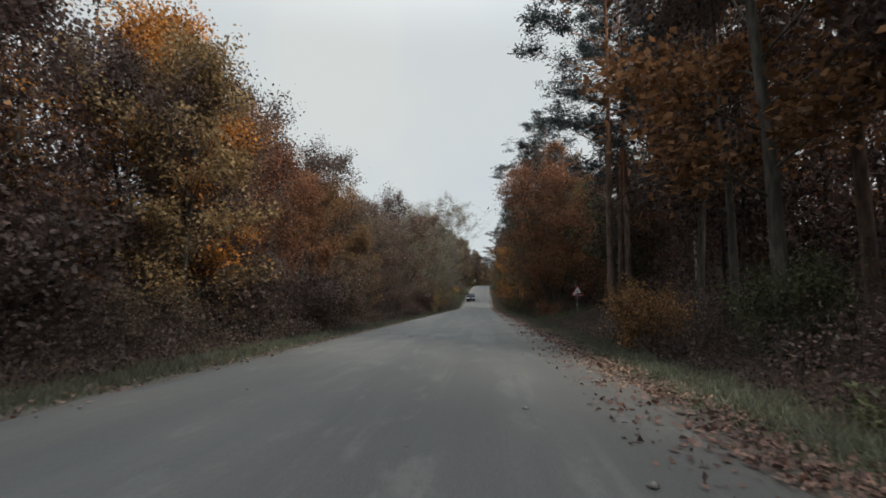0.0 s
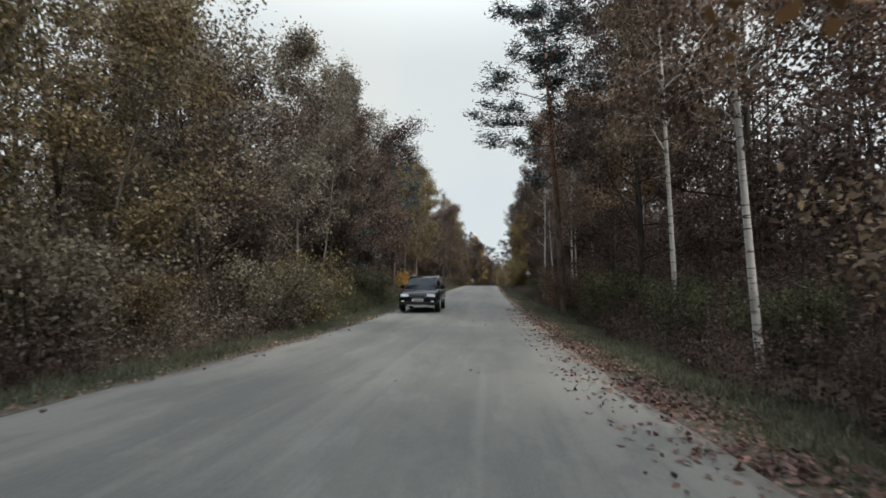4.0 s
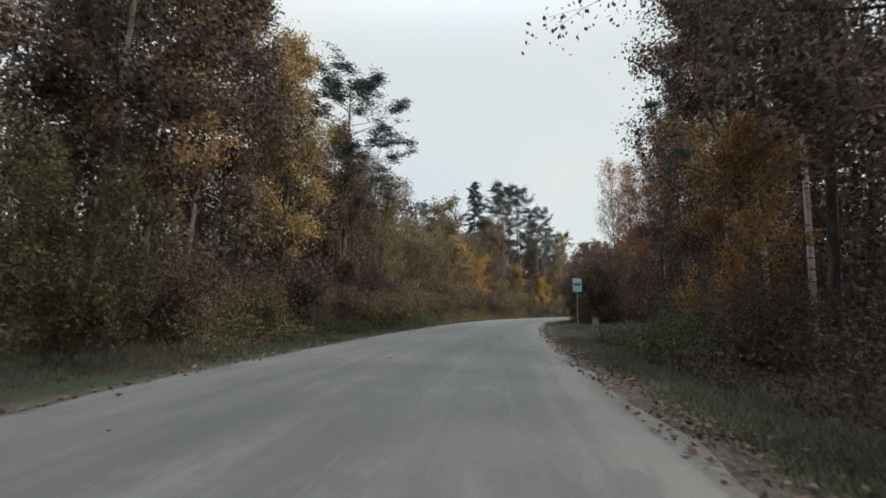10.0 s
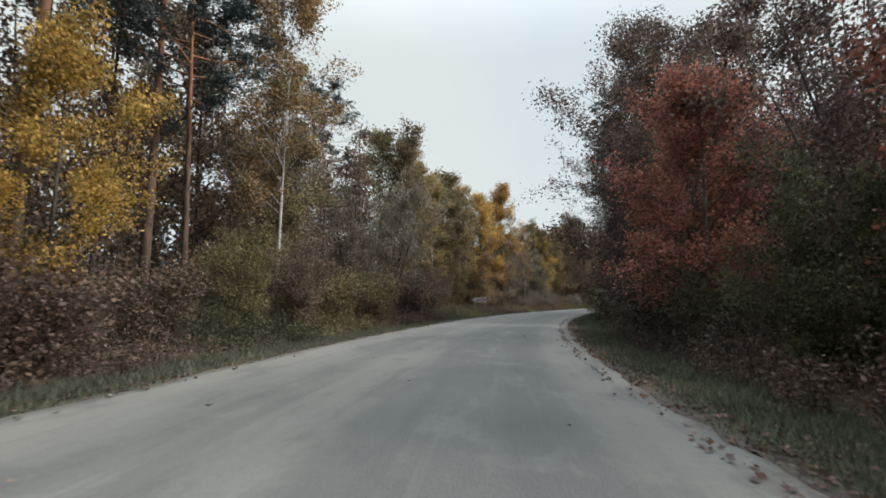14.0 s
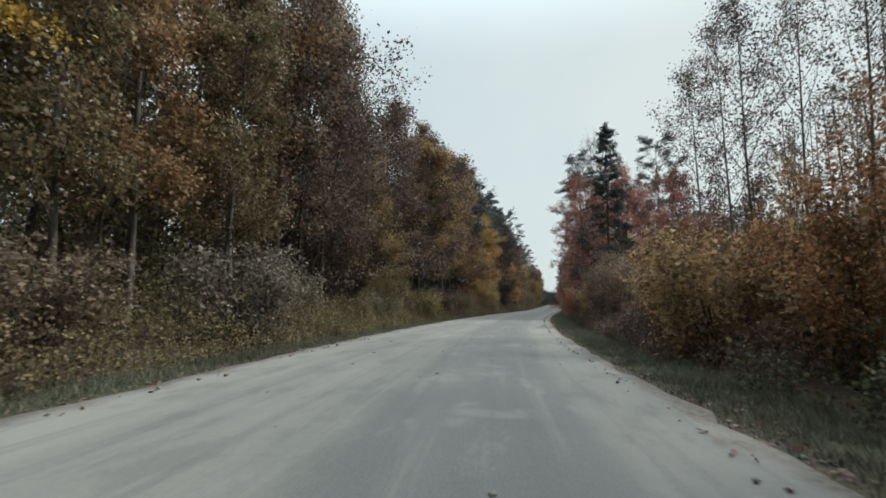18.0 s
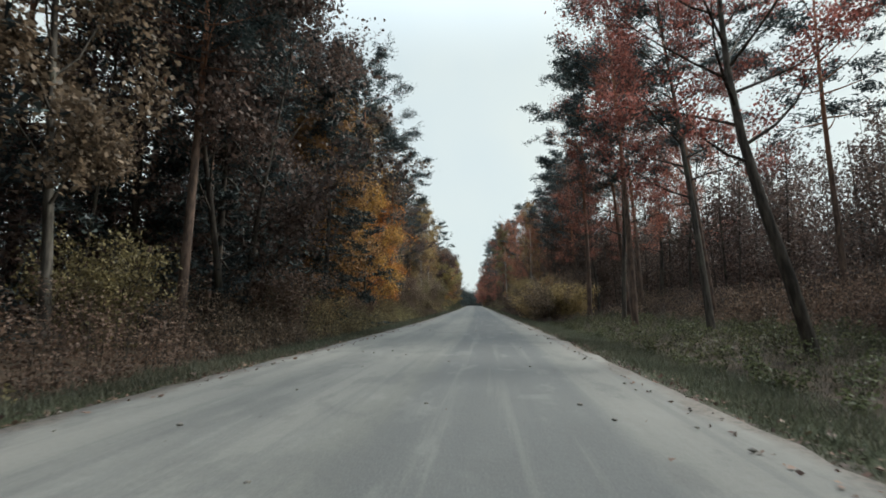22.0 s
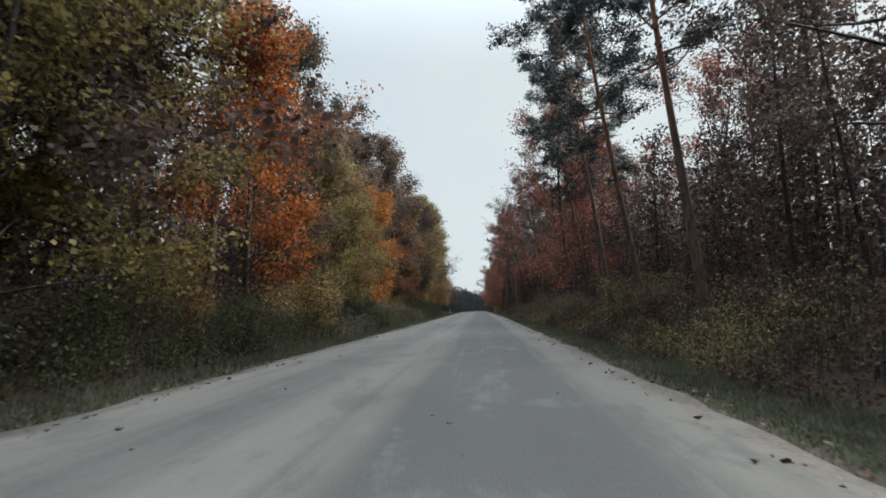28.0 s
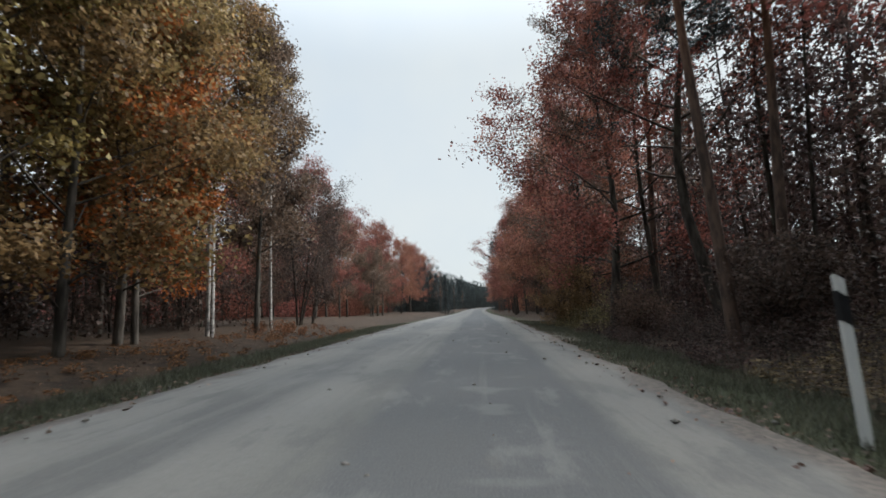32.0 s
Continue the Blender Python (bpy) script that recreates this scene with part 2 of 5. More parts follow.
BARK = {"dark": bark_material("dark_bark", (0.022, 0.018, 0.015), (0.075, 0.062, 0.05)),
        "grey": bark_material("grey_bark", (0.036, 0.032, 0.027), (0.105, 0.094, 0.08)),
        "birch": birch_material(), "pine": pine_bark()}


def road_material():
    m = Nodes("worn_dusty_asphalt")
    uv = m.node("ShaderNodeUVMap").outputs[0]
    xyz = m.node("ShaderNodeSeparateXYZ", Vector=uv)
    d, s = xyz.outputs[0], xyz.outputs[1]
    long_n = m.noise(1.0, 4, m.stretch(uv, 0.9, 0.05, 1))
    mid_n = m.noise(1.0, 4, m.stretch(uv, 0.8, 0.3, 1))
    fine = m.noise(60.0, 3, uv)
    grit = m.noise(14.0, 4, uv)
    wob = m.math("ADD", d, m.math("MULTIPLY_ADD", m.noise(1.0, 3, m.stretch(uv, 0.2, 0.06, 1)), 0.7, -0.35))

    def band(lo, hi, soft):
        return m.math("MULTIPLY", m.step(wob, lo - soft, lo + soft), m.math("SUBTRACT", 1.0, m.step(wob, hi - soft, hi + soft)))
    worn = m.math("MAXIMUM", band(0.05, 2.15, 0.16), m.math("MULTIPLY", band(-2.1, -1.2, 0.3), 0.45))
    worn = m.math("MULTIPLY", worn, m.math("MULTIPLY", m.math("MULTIPLY_ADD", m.step(s, 462, 490), 0.45, m.math("MULTIPLY", m.step(s, 90, 330), 0.55)), m.math("MULTIPLY_ADD", mid_n, 0.6, 0.65)))
    ripple = m.noise(1.0, 2, m.stretch(uv, 0.7, 1.1, 1))
    ripple = m.math("MULTIPLY", m.step(ripple, 0.58, 0.66), m.math("MULTIPLY", band(0.8, 1.7, 0.15), m.step(s, 265, 290)))
    blotch = m.noise(1.0, 5, m.stretch(uv, 1.5, 0.55, 1), 0.65)
    base = m.mix(m.step(long_n, 0.3, 0.7), (0.074, 0.073, 0.068), (0.112, 0.109, 0.10))
    late = m.mix(m.step(long_n, 0.3, 0.7), (0.104, 0.102, 0.091), (0.152, 0.147, 0.130))
    # darker tones at the start of the road, lighter ones after about 25 m
    base = m.mix(m.step(m.math("MULTIPLY_ADD", mid_n, 20.0, s), 12, 34), base, late)
    dust = m.math("MULTIPLY", m.step(m.math("ADD", m.math("ABSOLUTE", wob), m.math("MULTIPLY", mid_n, 1.6)), 2.2, 4.0), 0.7)
    col = m.mix(dust, base, m.mix(m.step(s, 6, 40), (0.105, 0.096, 0.080), (0.200, 0.188, 0.165)))
    col = m.mix(m.math("MULTIPLY", m.step(m.math("SUBTRACT", 0.0, wob), -0.2, 0.8), m.math("MULTIPLY", m.step(s, 260, 420), 0.5)), col, (0.205, 0.197, 0.176))
    col = m.mix(m.math("MINIMUM", worn, 0.9), col, (0.080, 0.081, 0.081))
    col = m.mix(m.math("MULTIPLY", ripple, 0.4), col, (0.20, 0.196, 0.18))
    col = m.mix(m.math("MULTIPLY", m.step(blotch, 0.5, 0.62), 0.5), col, (0.085, 0.084, 0.080))
    col = m.mix(m.math("MULTIPLY", m.step(blotch, 0.46, 0.34), 0.4), col, (0.20, 0.194, 0.176))
    streak = m.noise(1.0, 4, m.stretch(uv, 3.2, 0.09, 1), 0.6)
    col = m.mix(m.math("MULTIPLY", m.step(streak, 0.52, 0.66), 0.38), col, (0.082, 0.082, 0.080))
    col = m.mix(m.math("MULTIPLY", m.step(streak, 0.44, 0.32), 0.30), col, (0.20, 0.192, 0.17))
    rimy = m.math("ADD", m.math("ABSOLUTE", d), m.math("MULTIPLY_ADD", m.noise(1.0, 5, m.stretch(uv, 1.1, 0.7, 1), 0.7), 1.6, -0.8))
    col = m.mix(m.math("MULTIPLY", m.step(rimy, 2.95, 3.35), 0.8), col, m.mix(m.step(grit, 0.4, 0.6), (0.055, 0.042, 0.033), (0.15, 0.118, 0.095)))
    spots = m.noise(1.0, 3, m.stretch(uv, 1.6, 0.8, 1))
    col = m.mix(m.math("MULTIPLY", m.step(spots, 0.66, 0.74), 0.5), col, (0.101, 0.095, 0.086))
    col = m.mix(m.math("MULTIPLY", m.step(grit, 0.45, 0.7), 0.14), col, (0.071, 0.068, 0.059))
    col = m.mix(m.math("MULTIPLY", m.step(fine, 0.4, 0.7), 0.16), col, (0.327, 0.309, 0.279))
    m.bump(m.math("ADD", m.math("MULTIPLY", fine, 0.3), grit), 0.35, 0.01)
    # value is lower over the first stretch and rises further on
    along_value = m.n.new("ShaderNodeHueSaturation")
    m.put(along_value.inputs["Color"], col)
    m.put(along_value.inputs["Value"], m.math("MULTIPLY_ADD", m.step(m.math("MULTIPLY_ADD", mid_n, 20.0, s), 12, 34), 0.2, 0.66))
    col = along_value.outputs[0]
    m.bsdf.inputs["Specular IOR Level"].default_value = 0.3
    return m.done(col, 0.78)


def ground_material():
    m = Nodes("forest_floor")
    uv = m.node("ShaderNodeUVMap").outputs[0]
    xyz = m.node("ShaderNodeSeparateXYZ", Vector=uv)
    d = m.math("ABSOLUTE", xyz.outputs[0])
    n1, n2, n3 = m.noise(0.35, 4, m.place()), m.noise(3.0, 5, m.place()), m.noise(22.0, 3, m.place())
    litter = m.mix(m.step(n2, 0.35, 0.65), (0.022, 0.016, 0.011), (0.055, 0.036, 0.023))
    litter = m.mix(m.math("MULTIPLY", m.step(n3, 0.55, 0.7), 0.5), litter, (0.10, 0.062, 0.034))
    grass = m.mix(m.step(n3, 0.3, 0.7), (0.018, 0.021, 0.010), (0.042, 0.047, 0.019))
    sand = m.mix(m.step(n3, 0.3, 0.7), (0.048, 0.040, 0.032), (0.098, 0.083, 0.066))
    edge = m.math("ADD", d, m.math("MULTIPLY_ADD", n1, 2.4, m.math("MULTIPLY_ADD", n2, 1.2, -1.8)))
    col = m.mix(m.math("SUBTRACT", 1.0, m.step(edge, 4.2, 5.4)), litter, grass)
    col = m.mix(m.math("MULTIPLY", m.step(n1, 0.5, 0.66), 0.55), col, litter)
    rim = m.math("ADD", d, m.math("MULTIPLY_ADD", n2, 0.5, -0.25))
    col = m.mix(m.math("SUBTRACT", 1.0, m.step(rim, 3.35, 3.7)), col, sand)
    m.bump(m.math("ADD", n2, m.math("MULTIPLY", n3, 0.4)), 0.9, 0.06)
    return m.done(col, 0.95)


def plain(name, color, rough=0.6, metal=0.0, grain=40.0, wear=0.18):
    """Paint, metal or plastic with fine grain and some grime."""
    m = Nodes(name)
    n1, n2 = m.noise(grain, 3, m.local()), m.noise(3.0, 4, m.local())
    dark = tuple(c * 0.55 for c in color)
    col = m.mix(m.math("MULTIPLY", m.step(n2, 0.45, 0.75), wear * 2), color, dark)
    col = m.mix(m.math("MULTIPLY", n1, wear), col, dark)
    m.bump(n1, 0.1, 0.004)
    return m.done(col, m.math("MULTIPLY_ADD", n2, 0.2, rough - 0.1), metal)


MAT_ROAD, MAT_GROUND = road_material(), ground_material()
MAT = {
    "steel": plain("galvanised_steel", (0.36, 0.37, 0.37), 0.5, 0.7),
    "sign_white": plain("white_sign_face", (0.58, 0.59, 0.58), 0.45), "sign_red": plain("red_sign_border", (0.36, 0.045, 0.045), 0.5),
    "black": plain("black_sign_mark", (0.015, 0.015, 0.016), 0.5), "sign_back": plain("sign_back", (0.42, 0.43, 0.43), 0.5, 0.3),
    "board_back": plain("dull_blue_grey_board", (0.085, 0.125, 0.13), 0.6), "sign_pale": plain("faded_panel_paint", (0.42, 0.52, 0.54), 0.5), "sign_blue": plain("pale_blue_sign_face", (0.30, 0.45, 0.52), 0.45), "sign_brown": plain("brown_sign_face", (0.13, 0.035, 0.022), 0.5),
    "concrete": plain("weathered_concrete", (0.36, 0.35, 0.32), 0.9, 0, 25, 0.3), "slat": plain("faded_green_paint", (0.06, 0.10, 0.085), 0.7, 0, 12, 0.3),
    "post": plain("white_plastic", (0.66, 0.66, 0.63), 0.5), "car_paint": plain("black_car_paint", (0.012, 0.014, 0.02), 0.22, 0.3, 200, 0.05),
    "glass": plain("dark_car_glass", (0.03, 0.04, 0.05), 0.08, 0.0, 200, 0.02), "rubber": plain("tyre_rubber", (0.02, 0.02, 0.02), 0.85),
    "rim": plain("alloy_rim", (0.42, 0.42, 0.43), 0.35, 0.9), "chrome": plain("chrome", (0.6, 0.6, 0.62), 0.2, 1.0),
    "lamp": plain("headlamp_lens", (0.72, 0.76, 0.8), 0.12), "plastic": plain("black_plastic", (0.02, 0.02, 0.022), 0.6),
    "silver": plain("silver_trim", (0.45, 0.46, 0.47), 0.4, 0.6), "stone": plain("stone", (0.17, 0.155, 0.135), 0.9, 0, 15, 0.3),
}


# ---- building helpers ----
def mesh_of(name, verts, faces, mats=(), uvs=None):
    me = bpy.data.meshes.new(name)
    me.from_pydata([tuple(v) for v in verts], [], [tuple(f) for f in faces])
    for m in mats:
        me.materials.append(m)
    if uvs is not None:
        layer = me.uv_layers.new(name="UVMap")
        idx = np.empty(len(me.loops), dtype=np.int32)
        me.loops.foreach_get("vertex_index", idx)
        layer.data.foreach_set("uv", np.asarray(uvs, dtype=np.float32)[idx].ravel())
    me.update()
    return me


def fast_mesh(name, verts, faces, mat):
    """A mesh from arrays: verts n x 3 and faces m x k, all faces with k corners."""
    me = bpy.data.meshes.new(name)
    verts, faces = np.asarray(verts, dtype=np.float32), np.asarray(faces, dtype=np.int32)
    m, k = faces.shape
    me.vertices.add(len(verts))
    me.vertices.foreach_set("co", verts.ravel())
    me.loops.add(m * k)
    me.loops.foreach_set("vertex_index", faces.ravel())
    me.polygons.add(m)
    me.polygons.foreach_set("loop_start", np.arange(0, m * k, k, dtype=np.int32))
    me.polygons.foreach_set("loop_total", np.full(m, k, dtype=np.int32))
    me.materials.append(mat)
    me.update(calc_edges=True)
    return me


def part(name, bm, mat, parent, label=""):
    """Links a bmesh, or a finished mesh, as one object under a thing or a part."""
    if isinstance(bm, bmesh.types.BMesh):
        me = bpy.data.meshes.new(name)
        bm.to_mesh(me)
        bm.free()
        me.materials.append(mat)
    else:
        me = bm
    ob = new(name, me)
    ob.parent = parent
    if label:
        ob["label"] = label
    return ob


def box(x0, x1, y0, y1, z0, z1, bevel=0.0):
    bm = bmesh.new()
    bmesh.ops.create_cube(bm, size=1, matrix=Matrix.Translation(((x0 + x1) / 2, (y0 + y1) / 2, (z0 + z1) / 2)) @ Matrix.Diagonal((x1 - x0, y1 - y0, z1 - z0, 1)))
    if bevel:
        bmesh.ops.bevel(bm, geom=bm.edges[:], offset=bevel, segments=2, affect="EDGES")
    return bm


def rod(x, y, z0, z1, r, sides=12):
    bm = bmesh.new()
    bmesh.ops.create_cone(bm, cap_ends=True, segments=sides, radius1=r, radius2=r, depth=z1 - z0, matrix=Matrix.Translation((x, y, (z0 + z1) / 2)))
    return bm


def slab(points, y0, y1, bevel=0.0):
    """A plate with the outline points (x, z), from y0 to y1."""
    bm = bmesh.new()
    a = [bm.verts.new((x, y0, z)) for x, z in points]
    b = [bm.verts.new((x, y1, z)) for x, z in points]
    bm.faces.new(a)
    bm.faces.new(b[::-1])
    for i in range(len(a)):
        j = (i + 1) % len(a)
        bm.faces.new((a[j], a[i], b[i], b[j]))
    bmesh.ops.recalc_face_normals(bm, faces=bm.faces[:])
    if bevel:
        bmesh.ops.bevel(bm, geom=bm.edges[:], offset=bevel, segments=2, affect="EDGES")
    return bm


def stand(ob, s, d, turn=0.0, z=None):
    """Puts a thing on the ground beside the road, facing back along it (turn: degrees clockwise)."""
    p = at(s, d, ground_z(s, d) if z is None else z)
    ob.matrix_basis = pose(p.x, p.y, p.z, 0, 0, -math.degrees(heading(s)) - turn)
    return ob


# ---- ground and road ----
def sheet(name, ds, s_list, height, mat):
    verts, uvs, faces = [], [], []
    for s in s_list:
        for d in ds:
            verts.append(at(s, d, height(s, d)))
            uvs.append((d, s))
    n = len(ds)
    for i in range(len(s_list) - 1):
        for j in range(n - 1):
            a = i * n + j
            faces.append((a, a + 1, a + n + 1, a + n))
    me = mesh_of(name, verts, faces, (mat,), uvs)
    for p in me.polygons:
        p.use_smooth = True
    return new(name, me)


def edge_wobble(s, side):
    return 0.18 * noise.noise((s * 0.7, side * 5.0, 1.0)) + 0.13 * noise.noise((s * 2.3, side * 5.0, 4.0))


road_s = list(np.arange(S_MIN, 720, 0.5)) + list(np.arange(720, S_MAX - 1, 5.0))


def road_sheet():
    cols = [-1.0, -0.985, -0.9, -0.6, -0.3, 0, 0.3, 0.6, 0.9, 0.985, 1.0]
    verts, uvs, faces = [], [], []
    for s in road_s:
        for c in cols:
            w = half_width(s, 1 if c > 0 else -1) + edge_wobble(s, 1 if c > 0 else -1)
            d = c * w
            z = 0.03 * (1 - c * c) + 0.02 - (0.09 if abs(c) == 1.0 else 0)
            verts.append(at(s, d, z))
            uvs.append((d, s))
    n = len(cols)
    for i in range(len(road_s) - 1):
        for j in range(n - 1):
            a = i * n + j
            faces.append((a, a + 1, a + n + 1, a + n))
    me = mesh_of("road", verts, faces, (MAT_ROAD,), uvs)
    for p in me.polygons:
        p.use_smooth = True
    return new("road", me)


tagged(road_sheet(), "narrow worn grey asphalt forest road dusted with sand", "road", kind="structure")
side = [2.9, 3.3, 3.9, 4.6, 5.2, 5.8, 6.6, 7.5, 9, 12, 16, 22, 30, 45, 65, 90]
tagged(sheet("ground", [-x for x in side[::-1]] + [-1.5, 1.5] + side, list(np.arange(S_MIN, 720, 1.5)) + list(np.arange(720, S_MAX - 1, 8.0)),
             lambda s, d: ground_z(s, d) - (0.05 if abs(d) < 3.1 else 0), MAT_GROUND),
       "forest floor with grassy verges and fallen leaves", "ground", kind="structure")
far = bmesh.new()
bmesh.ops.create_grid(far, x_segments=60, y_segments=60, size=3000, matrix=Matrix.Translation((200, 400, -6)))
tagged(part("ground_far", far, plain("far_forest_floor", (0.06, 0.045, 0.03), 0.95, 0, 2.0, 0.3), None), "dark forest floor reaching the horizon", "ground", kind="structure")

# ---- trees: each kind is grown a few times, then planted along the road on shared meshes ----
class Tubes:
    """Gathers tapered tubes into one mesh."""

    def __init__(self):
        self.v, self.f = [], []

    def add(self, pts, r0, r1, sides=5):
        pts = [Vector(p) for p in pts]
        n = len(pts)
        base = len(self.v)
        for i, p in enumerate(pts):
            way = (pts[min(i + 1, n - 1)] - pts[max(i - 1, 0)]).normalized()
            u = way.cross(Vector((0.31, 0.77, 0.55))).normalized()
            w = way.cross(u)
            r = r0 + (r1 - r0) * i / (n - 1)
            for k in range(sides):
                a = 2 * math.pi * k / sides
                self.v.append(p + (u * math.cos(a) + w * math.sin(a)) * r)
        for i in range(n - 1):
            for k in range(sides):
                a, b = base + i * sides + k, base + i * sides + (k + 1) % sides
                self.f.append((a, b, b + sides, a + sides))

    def mesh(self, name, mat):
        me = fast_mesh(name, [tuple(p) for p in self.v], self.f, mat)
        me.polygons.foreach_set("use_smooth", [True] * len(me.polygons))
        return me


def leaf_mesh(name, centres, size, mat, rng, aspect=0.8, hang=0.0, flat=0.0, vary=0.5, kite=False):
    """Pointed leaves, one blade each, round the centres. hang: how far they droop; flat: how level they lie."""
    c = np.asarray(centres, dtype=float)
    n = len(c)
    a = rng.normal(size=(n, 3))
    a[:, 2] = a[:, 2] * (1 - flat) - hang
    a /= np.linalg.norm(a, axis=1)[:, None]
    b = rng.normal(size=(n, 3))
    b[:, 2] *= 1 - flat
    b -= a * (a * b).sum(1)[:, None]
    b /= np.linalg.norm(b, axis=1)[:, None] + 1e-9
    k = size * (1 - vary + 2 * vary * rng.random((n, 1)))
    skew = (rng.random((n, 1)) - 0.5) * 0.5
    if kite:
        fold = np.cross(a, b) * k * 0.12
        v = np.stack([c - a * k * 0.5, c + a * k * (0.05 + skew * 0.3) + b * k * aspect * 0.45 + fold, c + a * k * 0.55, c - a * k * 0.1 - b * k * aspect * 0.45 + fold], 1).reshape(-1, 3)
        return fast_mesh(name, v, np.arange(n * 4).reshape(-1, 4), mat)
    v = np.stack([c - a * k * 0.4 + b * k * aspect * (0.5 + skew), c + a * k * 0.6, c - a * k * 0.4 - b * k * aspect * (0.5 - skew)], 1).reshape(-1, 3)
    return fast_mesh(name, v, np.arange(n * 3).reshape(-1, 3), mat)


def bend(p, way, length, rng, n=4, lift=0.0, jitter=0.12):
    """A branch's line from p: it bends up (lift > 0) or droops, with small kinks."""
    pts, way = [Vector(p)], Vector(way).normalized()
    for _ in range(n):
        way = (way + Vector(rng.normal(size=3)) * jitter + Vector((0, 0, lift / n))).normalized()
        pts.append(pts[-1] + way * length / n)
    return pts


def grow(kind, seed, H, base, reach, limbs, leaves, leaf, bark, trunk_r, elev=(20, 55), lift=0.3, tip=0.35, spread=0.3, hang=0.0, flat=0.0,
         aspect=0.82, profile="round", lean=0.03, wiggle=0.06, stems=1, twigs=3, kite=False):
    """A tree H metres tall. base: height at which the crown begins; reach: its longest limb. Returns its meshes."""
    rng = np.random.default_rng(seed)
    trunk, spots = Tubes(), []
    wood = trunk
    for stem in range(stems):
        az = rng.random() * 6.28
        off = Vector((math.cos(az), math.sin(az), 0)) * (0 if stems == 1 else 0.25)
        slant = lean * rng.normal() if stems == 1 else 0.12 + 0.22 * rng.random()
        h = H * (1.0 if stem == 0 else 0.7 + 0.3 * rng.random())
        line = []
        ph, dx, dy = rng.random() * 6, rng.normal() * wiggle, rng.normal() * wiggle
        for i in range(9):
            t = i / 8
            line.append(off + Vector((math.cos(az) * slant * h * t + dx * math.sin(ph + t * 6), math.sin(az) * slant * h * t + dy * math.cos(ph + t * 5), h * t - 0.25 * (i == 0))))
        r = trunk_r * (1 if stems == 1 else 0.6)
        trunk.add(line, r, r * 0.12, 7)
        n_l = max(3, int(limbs / stems))
        for j in range(n_l):
            t = (j + rng.random() * 0.9) / n_l
            z = base + (h - base) * t ** 0.9
            q = z / h * 8
            i = min(7, int(q))
            p = line[i].lerp(line[i + 1], q - i)
            if profile == "round":
                k = 0.45 + 0.75 * math.sin(math.pi * min(1, 0.18 + 0.8 * t)) ** 1.2
            elif profile == "cone":
                k = (1 - t) ** 0.85 + 0.06
            elif profile == "top":
                k = 0.5 + 0.6 * math.sin(math.pi * (0.1 + 0.85 * t))
            else:
                k = 0.9 - 0.55 * t
            ln = reach * k * (0.7 + 0.5 * rng.random())
            a2 = j * 2.4 + rng.normal() * 0.5
            e = radians(elev[0] + (elev[1] - elev[0]) * t + rng.normal() * 7)
            way = Vector((math.cos(a2) * math.cos(e), math.sin(a2) * math.cos(e), math.sin(e)))
            pts = bend(p, way, ln, rng, 4, lift)
            wood.add(pts[:1] + pts[1::1], max(0.014, r * 0.36 * (1 - 0.75 * t)), 0.006, 3)
            for m in range(twigs):
                u = tip + (1 - tip) * (m + rng.random()) / twigs
                f = u * 4
                i2 = min(3, int(f))
                q0 = pts[i2].lerp(pts[i2 + 1], f - i2)
                w2 = (pts[i2 + 1] - pts[i2]).normalized() + Vector(rng.normal(size=3)) * 0.55 + Vector((0, 0, -hang * 0.8))
                tw = bend(q0, w2, ln * (0.25 + 0.25 * rng.random()) + hang * 0.7, rng, 3, lift * 0.5 - hang * 0.7)
                wood.add((tw[0], tw[2], tw[3]), 0.011, 0.003, 3)
                full = 0.25 + 1.5 * rng.random() ** 1.5
                for w in range(3):
                    spots.append((tw[w + 1], full * (0.6 + 0.25 * w)))
                for w in (1, 2):
                    side = bend(tw[w], tw[w + 1] - tw[w] + Vector(rng.normal(size=3)) * 0.35 + Vector((0, 0, 0.12 - hang * 0.3)), 0.35 + 0.5 * rng.random(), rng, 2, lift * 0.4 - hang * 0.5)
                    wood.add((side[0], side[2]), 0.006, 0.002, 3)
                    spots += [(side[1], full * 0.8), (side[2], full * 0.6)]
            spots.append((pts[4], 1.0))
            if profile == "cone":
                spots += [(pts[i3], 0.8) for i3 in (1, 2, 3)]
    spots.append((Vector(line[-1]), 1.0))
    pos = np.array([tuple(p) for p, _ in spots])
    full = np.array([w for _, w in spots])
    chosen = rng.choice(len(pos), leaves, p=full / full.sum())
    c = pos[chosen] + rng.normal(size=(leaves, 3)) * spread * 0.72 * np.array([1, 1, 0.8 if not flat else 0.35])
    c[:, 2] = np.maximum(c[:, 2], 0.1)
    return (trunk.mesh(kind + "_trunk", BARK[bark]),
            leaf_mesh(kind + "_crown", c, leaf, LEAF[kind if kind in LEAF else "broad"], rng, aspect, hang, flat, kite=kite))


